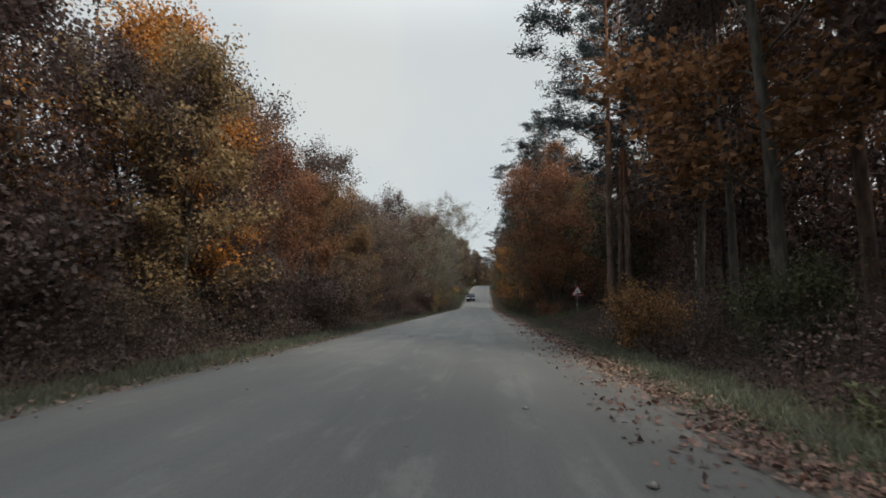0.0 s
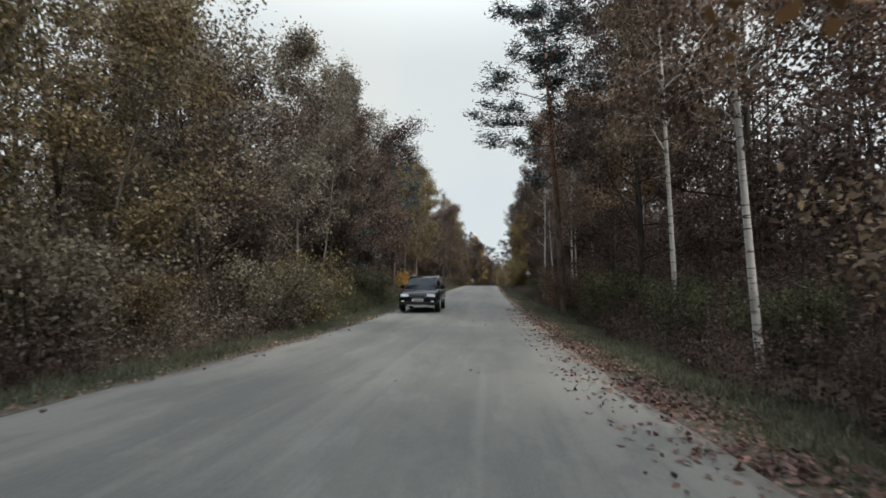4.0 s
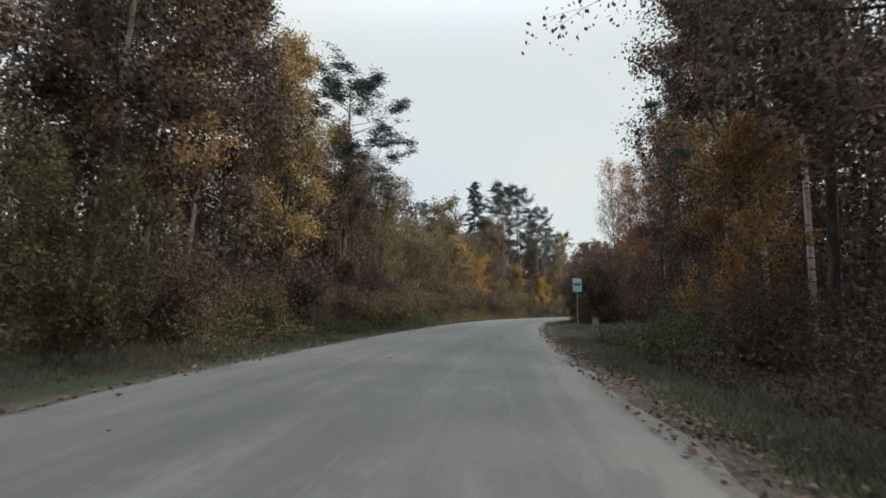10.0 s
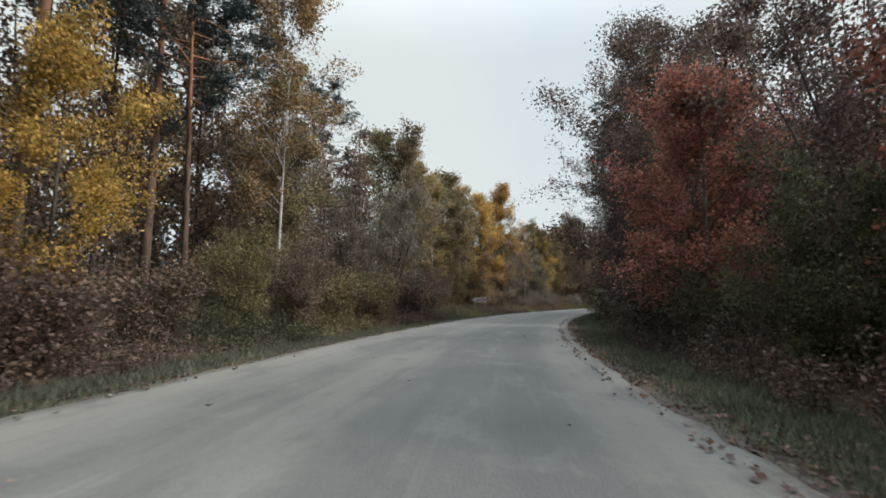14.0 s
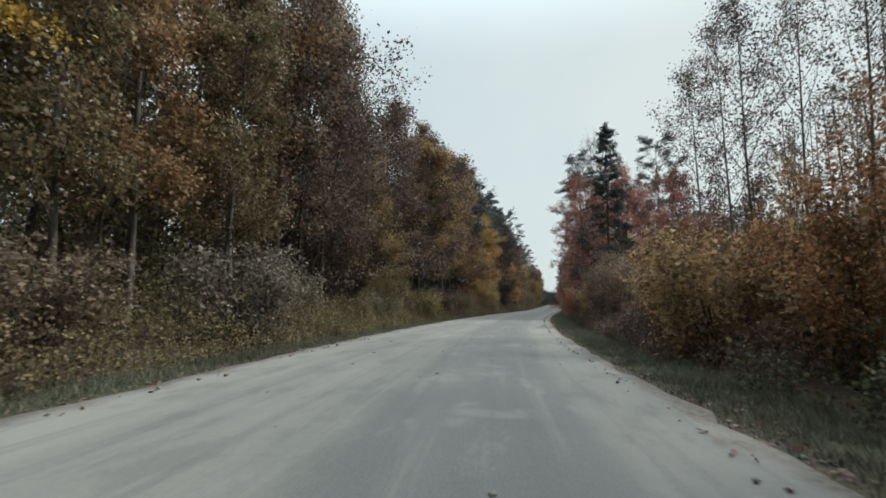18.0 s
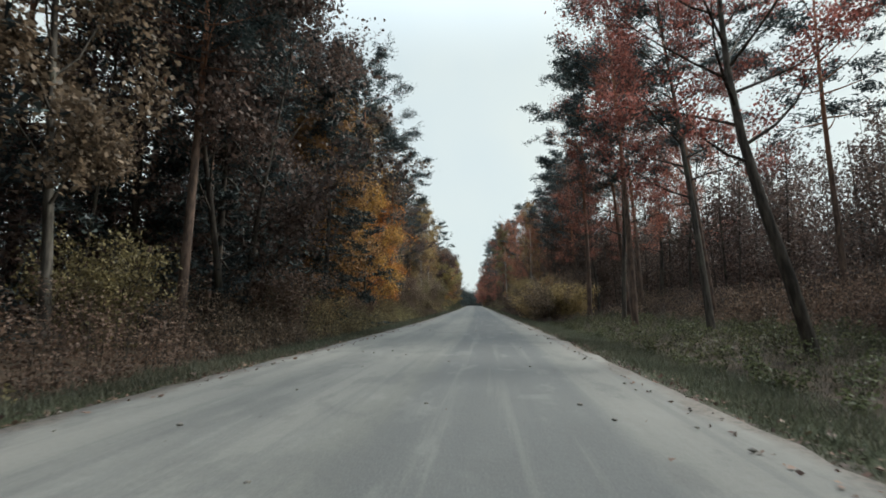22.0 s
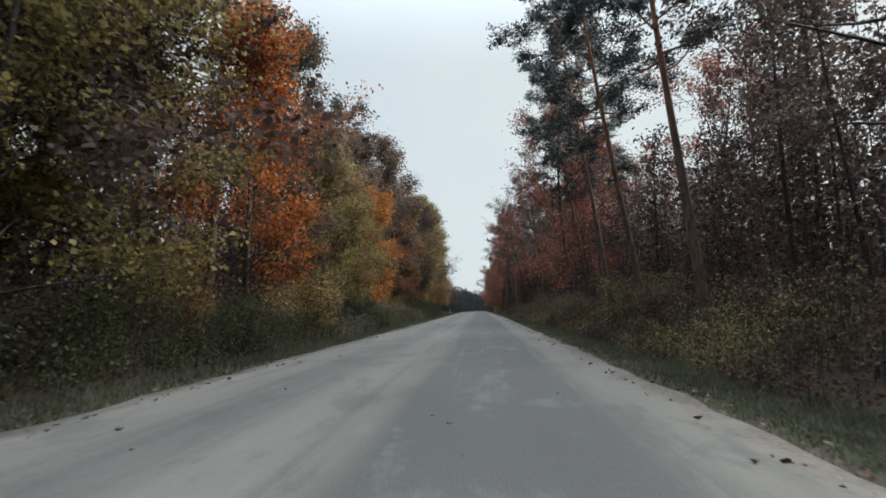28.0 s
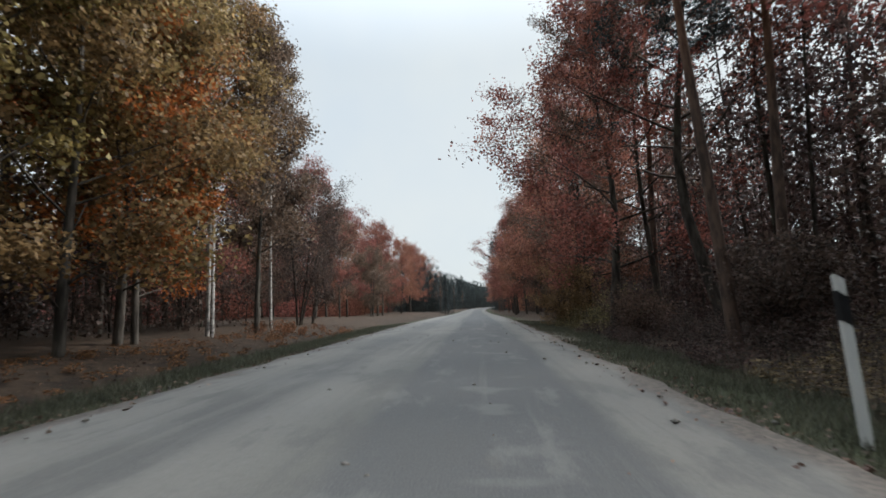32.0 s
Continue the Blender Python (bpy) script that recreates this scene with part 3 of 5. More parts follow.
def bush_grow(kind, seed, H, width, leaves, leaf, stems=9, bark="dark"):
    rng = np.random.default_rng(seed)
    wood, spots = Tubes(), []
    for k in range(stems):
        az = k * 2.4 + rng.normal() * 0.4
        out = rng.random() ** 0.7
        way = Vector((math.cos(az) * out * width / H, math.sin(az) * out * width / H, 1.0))
        h = H * (1.0 - 0.35 * out * rng.random())
        pts = bend(Vector((math.cos(az) * 0.15, math.sin(az) * 0.15, -0.1)), way, h * 1.05, rng, 5, -0.12, 0.1)
        wood.add(pts, 0.028, 0.005, 4)
        for m in range(6):
            u = 0.12 + 0.85 * (m + rng.random()) / 6
            f = u * 5
            i2 = min(4, int(f))
            q0 = pts[i2].lerp(pts[i2 + 1], f - i2)
            tw = bend(q0, Vector(rng.normal(size=3)) + Vector((math.cos(az), math.sin(az), 0.4)), h * (0.16 + 0.18 * rng.random()), rng, 3, 0.1)
            wood.add(tw, 0.009, 0.003, 3)
            spots += tw[1:]
    pos = np.array([tuple(p) for p in spots])
    c = pos[rng.integers(0, len(pos), leaves)] + rng.normal(size=(leaves, 3)) * 0.2
    c[:, 2] = np.maximum(c[:, 2], 0.05)
    return (wood.mesh(kind + "_stems", BARK[bark]), leaf_mesh(kind + "_leaves", c, leaf, LEAF["broad"], rng, 0.8, 0.1, kite=True))


def kinds(n, k, size, kite):
    """All kinds of trees, up to n of each; k: share of leaves and limbs, size: the leaves' size."""
    def q(x):
        return int(x * k)
    w = 0.6 + 0.4 * min(1.0, k)
    return {
        "birch": [grow("birch", 11 + i, 18, 5.0, 2.4, int(28 * w), q(6800), 0.205 * size, "birch", 0.095, (50, 70), -0.25, 0.3, 0.3, 0.55, lean=0.018, twigs=5, kite=kite) for i in range(n)],
        "aspen": [grow("aspen", 21 + i, 15, 2.6, 2.6, int(28 * w), q(7200), 0.225 * size, "grey", 0.13, (35, 65), 0.2, 0.3, 0.38, twigs=5, kite=kite) for i in range(n)],
        "maple": [grow("maple", 31 + i, 10, 1.0, 3.0, int(28 * w), q(7200), 0.205 * size, "grey", 0.12, (20, 65), 0.2, 0.3, 0.38, twigs=5, kite=kite) for i in range(n)],
        "oak": [grow("oak", 41 + i, 14, 2.4, 4.2, int(30 * w), q(9500), 0.19 * size, "dark", 0.2, (8, 65), 0.25, 0.3, 0.4, twigs=5, wiggle=0.2, kite=kite) for i in range(max(1, n - 1))],
        "thin_oak": [grow("thin_oak", 45 + i, 14, 4.5, 3.4, int(26 * w), q(7600), 0.14 * size, "dark", 0.16, (15, 65), 0.25, 0.4, 0.24, twigs=5, wiggle=0.22, lean=0.06, kite=kite) for i in range(n)],
        "alder": [grow("alder", 51 + i, 11, 0.8, 3.3, int(34 * w), q(7000), 0.195 * size, "dark", 0.16, (30, 60), 0.2, 0.3, 0.4, stems=3, twigs=5, kite=kite) for i in range(n)],
        "pine": [grow("pine", 61 + i, 20, 9.0, 3.2, int(32 * w), q(7000), 0.33 * size, "pine", 0.18, (-5, 40), 0.25, 0.35, 0.26, flat=0.5, aspect=0.3, profile="top", twigs=4, kite=False) for i in range(max(1, n - 1))],
        "spruce": [grow("spruce", 71 + i, 18, 0.6, 3.2, int(80 * w), q(8500), 0.37 * size, "dark", 0.17, (-18, 15), -0.1, 0.2, 0.2, hang=0.25, flat=0.3, aspect=0.3, profile="cone", twigs=2, kite=False) for i in range(max(1, n - 1))],
        "sapling": [grow("sapling", 81 + i, 7, 0.8, 1.5, int(18 * w), q(2400), 0.17 * size, "grey", 0.05, (35, 65), 0.15, 0.3, 0.3, lean=0.08, twigs=5, kite=kite) for i in range(max(1, n - 2))],
        "willow": [grow("willow", 141 + i, 13, 2.0, 5.2, int(36 * w), q(9000), 0.175 * size, "dark", 0.24, (15, 60), 0.3, 0.35, 0.42, stems=2, twigs=5, wiggle=0.25, kite=kite) for i in range(max(1, n - 1))],
        "leafless": [grow("leafless", 151 + i, 13, 3.5, 3.0, int(34 * w), q(140), 0.16 * size, "grey", 0.085, (35, 70), 0.3, 0.25, 0.25, lean=0.05, wiggle=0.15, twigs=6, kite=kite) for i in range(max(1, n - 1))],
        "bare": [grow("bare", 91 + i, 16, 5, 2.2, int(24 * w), q(1300), 0.18 * size, "grey", 0.09, (40, 70), 0.2, 0.3, 0.3, lean=0.06, twigs=5, kite=kite) for i in range(max(1, n - 1))],
    }


KIND, REAR = kinds(3, 3.3, 0.55, True), kinds(2, 1.5, 0.78, False)
BUSH = [bush_grow("bush", 101 + i, 2.6, 1.5, 7500, 0.084, 12) for i in range(4)]
THICKET = [bush_grow("thicket", 121 + i, 5.0, 2.2, 20000, 0.088, 16) for i in range(3)]
WORD = {"birch": "tall slender white-barked birch with drooping twigs", "aspen": "tall aspen with grey bark", "maple": "young maple with a broad crown",
        "oak": "spreading oak with dark limbs", "thin_oak": "slim oak with a thin open crown", "alder": "many-stemmed alder with dark limbs", "pine": "tall pine with a bare reddish trunk",
        "spruce": "dark conical spruce with drooping boughs", "willow": "old spreading willow with dark crooked limbs", "sapling": "thin young tree", "bare": "thin half-bare tree", "leafless": "leafless grey tree with fine twigs"}
TINT = {"orange": "orange autumn leaves", "yellow": "bright yellow autumn leaves", "gold": "golden-brown autumn leaves", "olive": "olive-green leaves",
        "brown": "brown autumn leaves", "umber": "dark purple-brown leaves", "lime": "yellow-green leaves", "rust": "rusty brown autumn leaves", "red": "russet-red autumn leaves", "grey": "dull grey-green leaves", "green": "dark green leaves",
        "pine": "blue-green needles", "spruce": "dark green needles"}
TALL = {"birch": 18, "aspen": 15, "maple": 10, "oak": 14, "thin_oak": 14, "alder": 11, "pine": 20, "spruce": 18, "sapling": 7, "willow": 13, "bare": 16, "leafless": 13}
pick = random.Random(7)


def leafed(name, mesh, parent, tint):
    ob = part(name, mesh, None, parent)
    ob.color = (*TONE[tint], 1)
    return ob


def tree(kind, tint, s, d, height, wide=1.0, turn=None, lean=0.0, rear=False):
    """Plants one tree. lean: degrees it leans towards the road."""
    trunk, crown = pick.choice((REAR if rear else KIND)[kind])
    k = height / TALL[kind]
    ob = new("oak_tree" if kind == "thin_oak" else kind if kind == "sapling" else kind + "_tree")
    p = at(s, d, ground_z(s, d))
    spin = pick.uniform(0, 360) if turn is None else turn
    tilt = Matrix.Rotation(radians(lean) * (-1 if d > 0 else 1), 4, Vector((math.sin(heading(s)), math.cos(heading(s)), 0))) if lean else Matrix()
    ob.matrix_basis = Matrix.Translation(p) @ tilt @ Matrix.Rotation(radians(spin), 4, "Z") @ Matrix.Diagonal((k * wide, k * wide, k, 1))
    part("trunk", trunk, None, ob)
    leafed("crown", crown, ob, tint)
    tagged(ob, WORD[kind] + " and " + TINT[tint], "tree", "roadside trees")
    return ob


def bush(tint, s, d, height, wide=1.0):
    tall = height > 3.3
    wood, leaves = pick.choice(THICKET if tall else BUSH)
    ob = new("bush")
    p = at(s, d, ground_z(s, d))
    k = height / (5.0 if tall else 2.6)
    wide *= 0.85 if tall else 1.0
    ob.matrix_basis = Matrix.Translation(p) @ Matrix.Rotation(pick.uniform(0, 6.28), 4, "Z") @ Matrix.Diagonal((k * wide, k * wide, k, 1))
    part("woody_frame", wood, None, ob)
    leafed("foliage", leaves, ob, tint)
    tagged(ob, "dense many-stemmed bush on the verge with " + TINT[tint], "bush", "roadside bushes")
    return ob


CLEAR = [(163, 187, 3, 7.6), (362, 377, -10.6, -3), (160, 176.5, -9.2, -3), (18, 35.5, 3, 9.2), (134, 161.5, 3, 9), (243, 264, 3, 9.6), (218, 236, -10.4, -3), (344, 362, -9.6, -3), (664, 692, 3, 6.4), (664, 692, -6.8, -3)]


def free(s, d):
    """No tree or bush may hide the signs."""
    return not any(a < s < b and lo < d < hi for a, b, lo, hi in CLEAR)


# how high the left edge of the wood stands along the road
EDGE_S = [0, 20, 45, 55, 66, 73, 86, 95, 105, 150, 170, 200, 215, 226, 236, 255, 265, 272, 282, 290, 302, 316, 332, 346, 365, 376, 386, 396, 405, 412, 422, 432, 445, 455, 464,
          476, 490, 505, 520, 531, 542, 555, 585, 605, 635, 645, 655, 666, 682, 690, 698, 730]
EDGE_H = [8.3, 8.3, 8.6, 12, 11, 12.5, 12.5, 12, 15.5, 17, 20, 19, 17.5, 16, 17, 13, 9, 6.6, 6.4, 9, 16, 17, 14.5, 13, 12.5, 13.2, 11.5, 12, 14.3, 17.3, 18, 21, 19.2, 21, 22.5,
          20, 18, 21.5, 20, 17, 15.5, 18.5, 20, 21, 20.5, 16.5, 18, 21, 21, 17, 10, 9.5]


def fitted(s, d, h, sgn):
    """A tree's height: on the left the edge's own height, higher the further back it stands, and lower kinds keep below it."""
    if sgn > 0:
        return h
    edge = float(np.interp(s, EDGE_S, EDGE_H)) * (0.35 + 0.65 * min(abs(d), 15) / 8.5)
    return min(edge, h * 1.08) * pick.uniform(0.9, 1.03) if h > edge * 0.72 else h


def belt(s0, s1, sgn, mix, gap=4.0, d0=7.0, d1=10.0, back=True, over=0.0):
    """A stretch of forest edge: trees from the mix (kind, tint, low, high, weight) at d0 to d1, and a taller row behind. over: degrees they lean out over the road."""
    names = [m for m in mix for _ in range(m[4])]
    s = s0 + pick.uniform(0, gap)
    while s < s1:
        kind, tint, lo, hi, _ = pick.choice(names)
        d = sgn * pick.uniform(d0, d1)
        d = d if free(s, d) else d + sgn * 3.5
        tree(kind, tint, s, d, fitted(s, d, pick.uniform(lo, hi), sgn), pick.uniform(0.85, 1.15), lean=over * pick.uniform(0.3, 1.2))
        if back and pick.random() < 0.45:
            kind, tint, lo, hi, _ = pick.choice(names)
            d = sgn * pick.uniform(d1 + 2, d1 + 6)
            tree(kind, tint, s + pick.uniform(-2, 2), d, fitted(s, d, pick.uniform(lo, hi) * 1.08, sgn), pick.uniform(0.9, 1.2), rear=True)
        s += gap * pick.uniform(0.8, 1.4)


def hedge(s0, s1, sgn, tints, gap=2.6, d0=5.6, d1=7.2, lo=1.8, hi=3.6):
    s = s0 + pick.uniform(0, gap)
    while s < s1:
        d = sgn * pick.uniform(d0, d1)
        if free(s, d):
            bush(pick.choice(tints), s, d, pick.uniform(lo, hi), pick.uniform(0.8, 1.25))
        s += gap * pick.uniform(0.7, 1.4)


L, R = -1, 1
# left side, start to end
# unseen trees behind the start on both sides, added to shade the first stretch
belt(-40, 5, L, [("alder", "brown", 10, 13, 3), ("aspen", "umber", 11, 14, 2)], 4.0, 7.5, 11)
belt(-45, 3, R, [("aspen", "umber", 15, 18, 3), ("pine", "pine", 17, 20, 2), ("oak", "umber", 12, 15, 2)], 3.6, 6.4, 9.5)
belt(6, 34, L, [("maple", "rust", 7, 9, 2), ("alder", "rust", 11, 14, 3), ("alder", "umber", 10, 13, 4), ("sapling", "brown", 5, 7, 1)], 3.6, 7.5, 11)
belt(34, 58, L, [("alder", "umber", 9, 12, 2), ("alder", "brown", 9, 11, 4), ("maple", "red", 6, 9, 1), ("alder", "grey", 8, 11, 1)], 3.4, 7.4, 11.5)
belt(58, 110, L, [("alder", "umber", 8, 11, 2), ("alder", "grey", 8, 11, 4), ("alder", "olive", 8, 10, 2), ("maple", "grey", 6, 9, 2), ("willow", "grey", 9, 12, 2)], 3.8, 7.6, 11.5)
belt(110, 150, L, [("aspen", "olive", 14, 18, 3), ("alder", "brown", 11, 14, 2), ("bare", "grey", 13, 17, 2), ("aspen", "grey", 14, 17, 2), ("pine", "pine", 17, 20, 1)], 4.4, 7.5, 11)
belt(118, 172, L, [("alder", "umber", 11, 14, 3), ("spruce", "spruce", 15, 19, 1), ("alder", "brown", 11, 14, 1)], 2.9, 9.5, 14, back=False)
belt(150, 205, L, [("aspen", "olive", 14, 18, 3), ("aspen", "umber", 14, 17, 2), ("alder", "umber", 11, 14, 3), ("maple", "umber", 9, 12, 3), ("birch", "gold", 15, 18, 1), ("bare", "brown", 13, 17, 1)], 3.0, 7.5, 11)
belt(205, 234, L, [("bare", "gold", 14, 17, 3), ("birch", "gold", 15, 18, 2), ("aspen", "olive", 13, 16, 1), ("aspen", "brown", 14, 16, 2)], 3.4, 10, 13)
belt(234, 262, L, [("aspen", "brown", 14, 17, 3), ("bare", "brown", 14, 17, 2), ("aspen", "umber", 13, 16, 2), ("aspen", "gold", 13, 16, 1), ("pine", "pine", 14, 16, 3)], 3.2, 8.5, 12)
belt(262, 300, L, [("aspen", "olive", 10, 13, 2), ("aspen", "gold", 11, 14, 2), ("alder", "grey", 7, 10, 1), ("alder", "olive", 10, 13, 2), ("maple", "gold", 7, 9, 1), ("pine", "pine", 16, 18, 3)], 4.2, 8.5, 12)
belt(300, 345, L, [("pine", "pine", 15, 18, 2), ("aspen", "olive", 10, 14, 2), ("aspen", "brown", 12, 15, 3), ("alder", "grey", 7, 10, 2), ("maple", "gold", 7, 9, 1), ("spruce", "spruce", 14, 16, 1)], 4.2, 8.5, 12)
belt(345, 414, L, [("aspen", "olive", 12, 16, 3), ("spruce", "spruce", 14, 18, 1), ("alder", "brown", 9, 12, 2), ("birch", "gold", 14, 17, 1), ("alder", "grey", 8, 11, 2)], 4.2, 7.5, 11)
belt(414, 440, L, [("alder", "umber", 13, 16, 3), ("aspen", "brown", 15, 18, 3), ("alder", "brown", 12, 15, 2), ("aspen", "gold", 16, 18, 2), ("pine", "pine", 17, 19, 1)], 3.2, 7.2, 11)
belt(440, 505, L, [("pine", "pine", 18, 21, 3), ("maple", "rust", 9, 13, 2), ("aspen", "gold", 14, 18, 1), ("alder", "umber", 12, 15, 3), ("spruce", "spruce", 16, 20, 3), ("aspen", "brown", 13, 16, 3), ("maple", "rust", 8, 11, 1)], 2.9, 8.0, 12)
belt(520, 549, L, [("thin_oak", "umber", 14, 17, 2), ("pine", "pine", 16, 18, 1), ("bare", "brown", 14, 17, 2), ("aspen", "brown", 13, 16, 2)], 2.8, 8.6, 12.5)
belt(470, 520, L, [("spruce", "spruce", 22, 26, 2), ("pine", "pine", 21, 24, 1)], 3.2, 12, 17, back=False)
belt(549, 560, L, [("birch", "gold", 15, 18, 2), ("alder", "rust", 10, 13, 2), ("aspen", "brown", 15, 18, 2), ("pine", "pine", 18, 20, 1)], 3.2, 8, 12)
belt(505, 520, L, [("pine", "pine", 18, 21, 2), ("maple", "brown", 9, 13, 2), ("birch", "gold", 15, 18, 2), ("alder", "rust", 10, 13, 2), ("maple", "gold", 9, 12, 2), ("aspen", "brown", 16, 20, 3), ("spruce", "spruce", 17, 20, 2)], 2.9, 8.0, 12)
belt(560, 600, L, [("pine", "pine", 18, 21, 2), ("maple", "lime", 9, 12, 3), ("alder", "umber", 11, 14, 3), ("aspen", "brown", 14, 17, 2)], 3.8, 8.0, 12)
belt(600, 648, L, [("birch", "umber", 16, 19, 1), ("alder", "umber", 13, 16, 4), ("pine", "pine", 18, 20, 2), ("aspen", "brown", 14, 17, 2), ("maple", "lime", 8, 10, 1)], 3.8, 8.4, 12)
belt(648, 690, L, [("birch", "gold", 16, 19, 1), ("maple", "gold", 11, 14, 2), ("aspen", "olive", 15, 18, 3), ("aspen", "lime", 14, 17, 1)], 3.8, 7.6, 11)
# right side
belt(34, 62, R, [("aspen", "rust", 14, 18, 3), ("alder", "green", 11, 14, 1), ("birch", "umber", 14, 17, 2), ("pine", "pine", 16, 19, 2), ("alder", "rust", 9, 12, 3)], 3.2, 6.2, 9)
belt(4, 34, R, [("birch", "rust", 15, 18, 3), ("aspen", "umber", 14, 18, 3), ("pine", "pine", 17, 20, 1), ("alder", "rust", 9, 12, 3)], 3.4, 7.6, 9.6)
belt(62, 140, R, [("pine", "pine", 16, 20, 3), ("birch", "brown", 14, 18, 2), ("oak", "umber", 11, 14, 2), ("birch", "gold", 14, 17, 1)], 4.0, 6.2, 9)
belt(140, 205, R, [("birch", "umber", 14, 17, 4), ("pine", "pine", 15, 18, 2), ("bare", "brown", 14, 17, 2)], 4.2, 7.8, 11)
belt(205, 252, R, [("birch", "umber", 17, 20, 3), ("birch", "brown", 17, 20, 1), ("pine", "pine", 17, 20, 2), ("oak", "umber", 10, 14, 1), ("bare", "brown", 15, 18, 1)], 4.0, 6.0, 9)
belt(252, 300, R, [("birch", "brown", 12, 14, 1), ("bare", "brown", 11, 14, 3), ("maple", "rust", 7, 9, 1)], 5.0, 9.5, 13, back=False)
belt(262, 277, R, [("thin_oak", "umber", 12, 15, 2), ("thin_oak", "rust", 12, 15, 1), ("bare", "rust", 12, 14, 1)], 2.9, 8.4, 12, back=False)
belt(300, 332, R, [("alder", "umber", 6, 8, 2), ("maple", "red", 6, 8, 2)], 3.2, 6.8, 10)
belt(368, 394, R, [("oak", "umber", 10, 12.5, 3), ("thin_oak", "umber", 10, 12, 2), ("bare", "umber", 10, 12, 2)], 2.6, 6.4, 11)
belt(332, 368, R, [("oak", "umber", 12, 16, 5), ("pine", "pine", 16, 19, 2), ("aspen", "green", 12, 16, 2), ("alder", "umber", 9, 12, 2)], 2.9, 6.0, 9.5)
belt(397, 430, R, [("bare", "grey", 9, 12, 2), ("bare", "brown", 9, 11, 1)], 6.0, 15, 22, back=False)
belt(399, 411, R, [("bare", "umber", 8.5, 10.5, 2), ("bare", "brown", 8, 10, 1)], 1.3, 7.4, 10, back=False)
belt(430, 452, R, [("alder", "umber", 4.5, 6.5, 3), ("thin_oak", "red", 9.5, 12, 3)], 4.0, 6.4, 10, over=6)
belt(450, 512, R, [("thin_oak", "red", 13, 16, 4), ("pine", "pine", 17, 20, 3)], 6.4, 7.6, 15, over=7)
belt(512, 556, R, [("thin_oak", "red", 12, 15, 3), ("thin_oak", "umber", 12, 15, 3), ("pine", "pine", 16, 19, 3)], 4.4, 9, 14, over=4)
belt(556, 605, R, [("oak", "red", 11, 14, 2), ("thin_oak", "red", 13, 16, 3), ("thin_oak", "umber", 13, 16, 2), ("pine", "pine", 16, 19, 3)], 4.0, 6.6, 11, over=7)
belt(605, 690, R, [("thin_oak", "umber", 12, 15, 2), ("thin_oak", "red", 13, 16, 4), ("pine", "pine", 15, 18, 3), ("thin_oak", "brown", 11, 14, 1)], 4.0, 6.4, 11, over=7)
# beyond the last camera place
belt(694, 800, L, [("oak", "red", 11, 14, 3), ("maple", "brown", 8, 11, 1)], 5.0, 13, 19)
belt(690, 800, R, [("oak", "red", 11, 14, 3), ("pine", "pine", 15, 18, 1)], 6.0, 6.5, 9)
belt(775, 960, L, [("spruce", "spruce", 15, 19, 3), ("pine", "pine", 15, 18, 1)], 7.0, 6, 10)
belt(800, 960, R, [("spruce", "spruce", 14, 18, 2), ("oak", "red", 11, 14, 1)], 7.0, 6, 9)
belt(960, 1050, L, [("spruce", "spruce", 12, 16, 1)], 5.0, 5, 11, back=False)
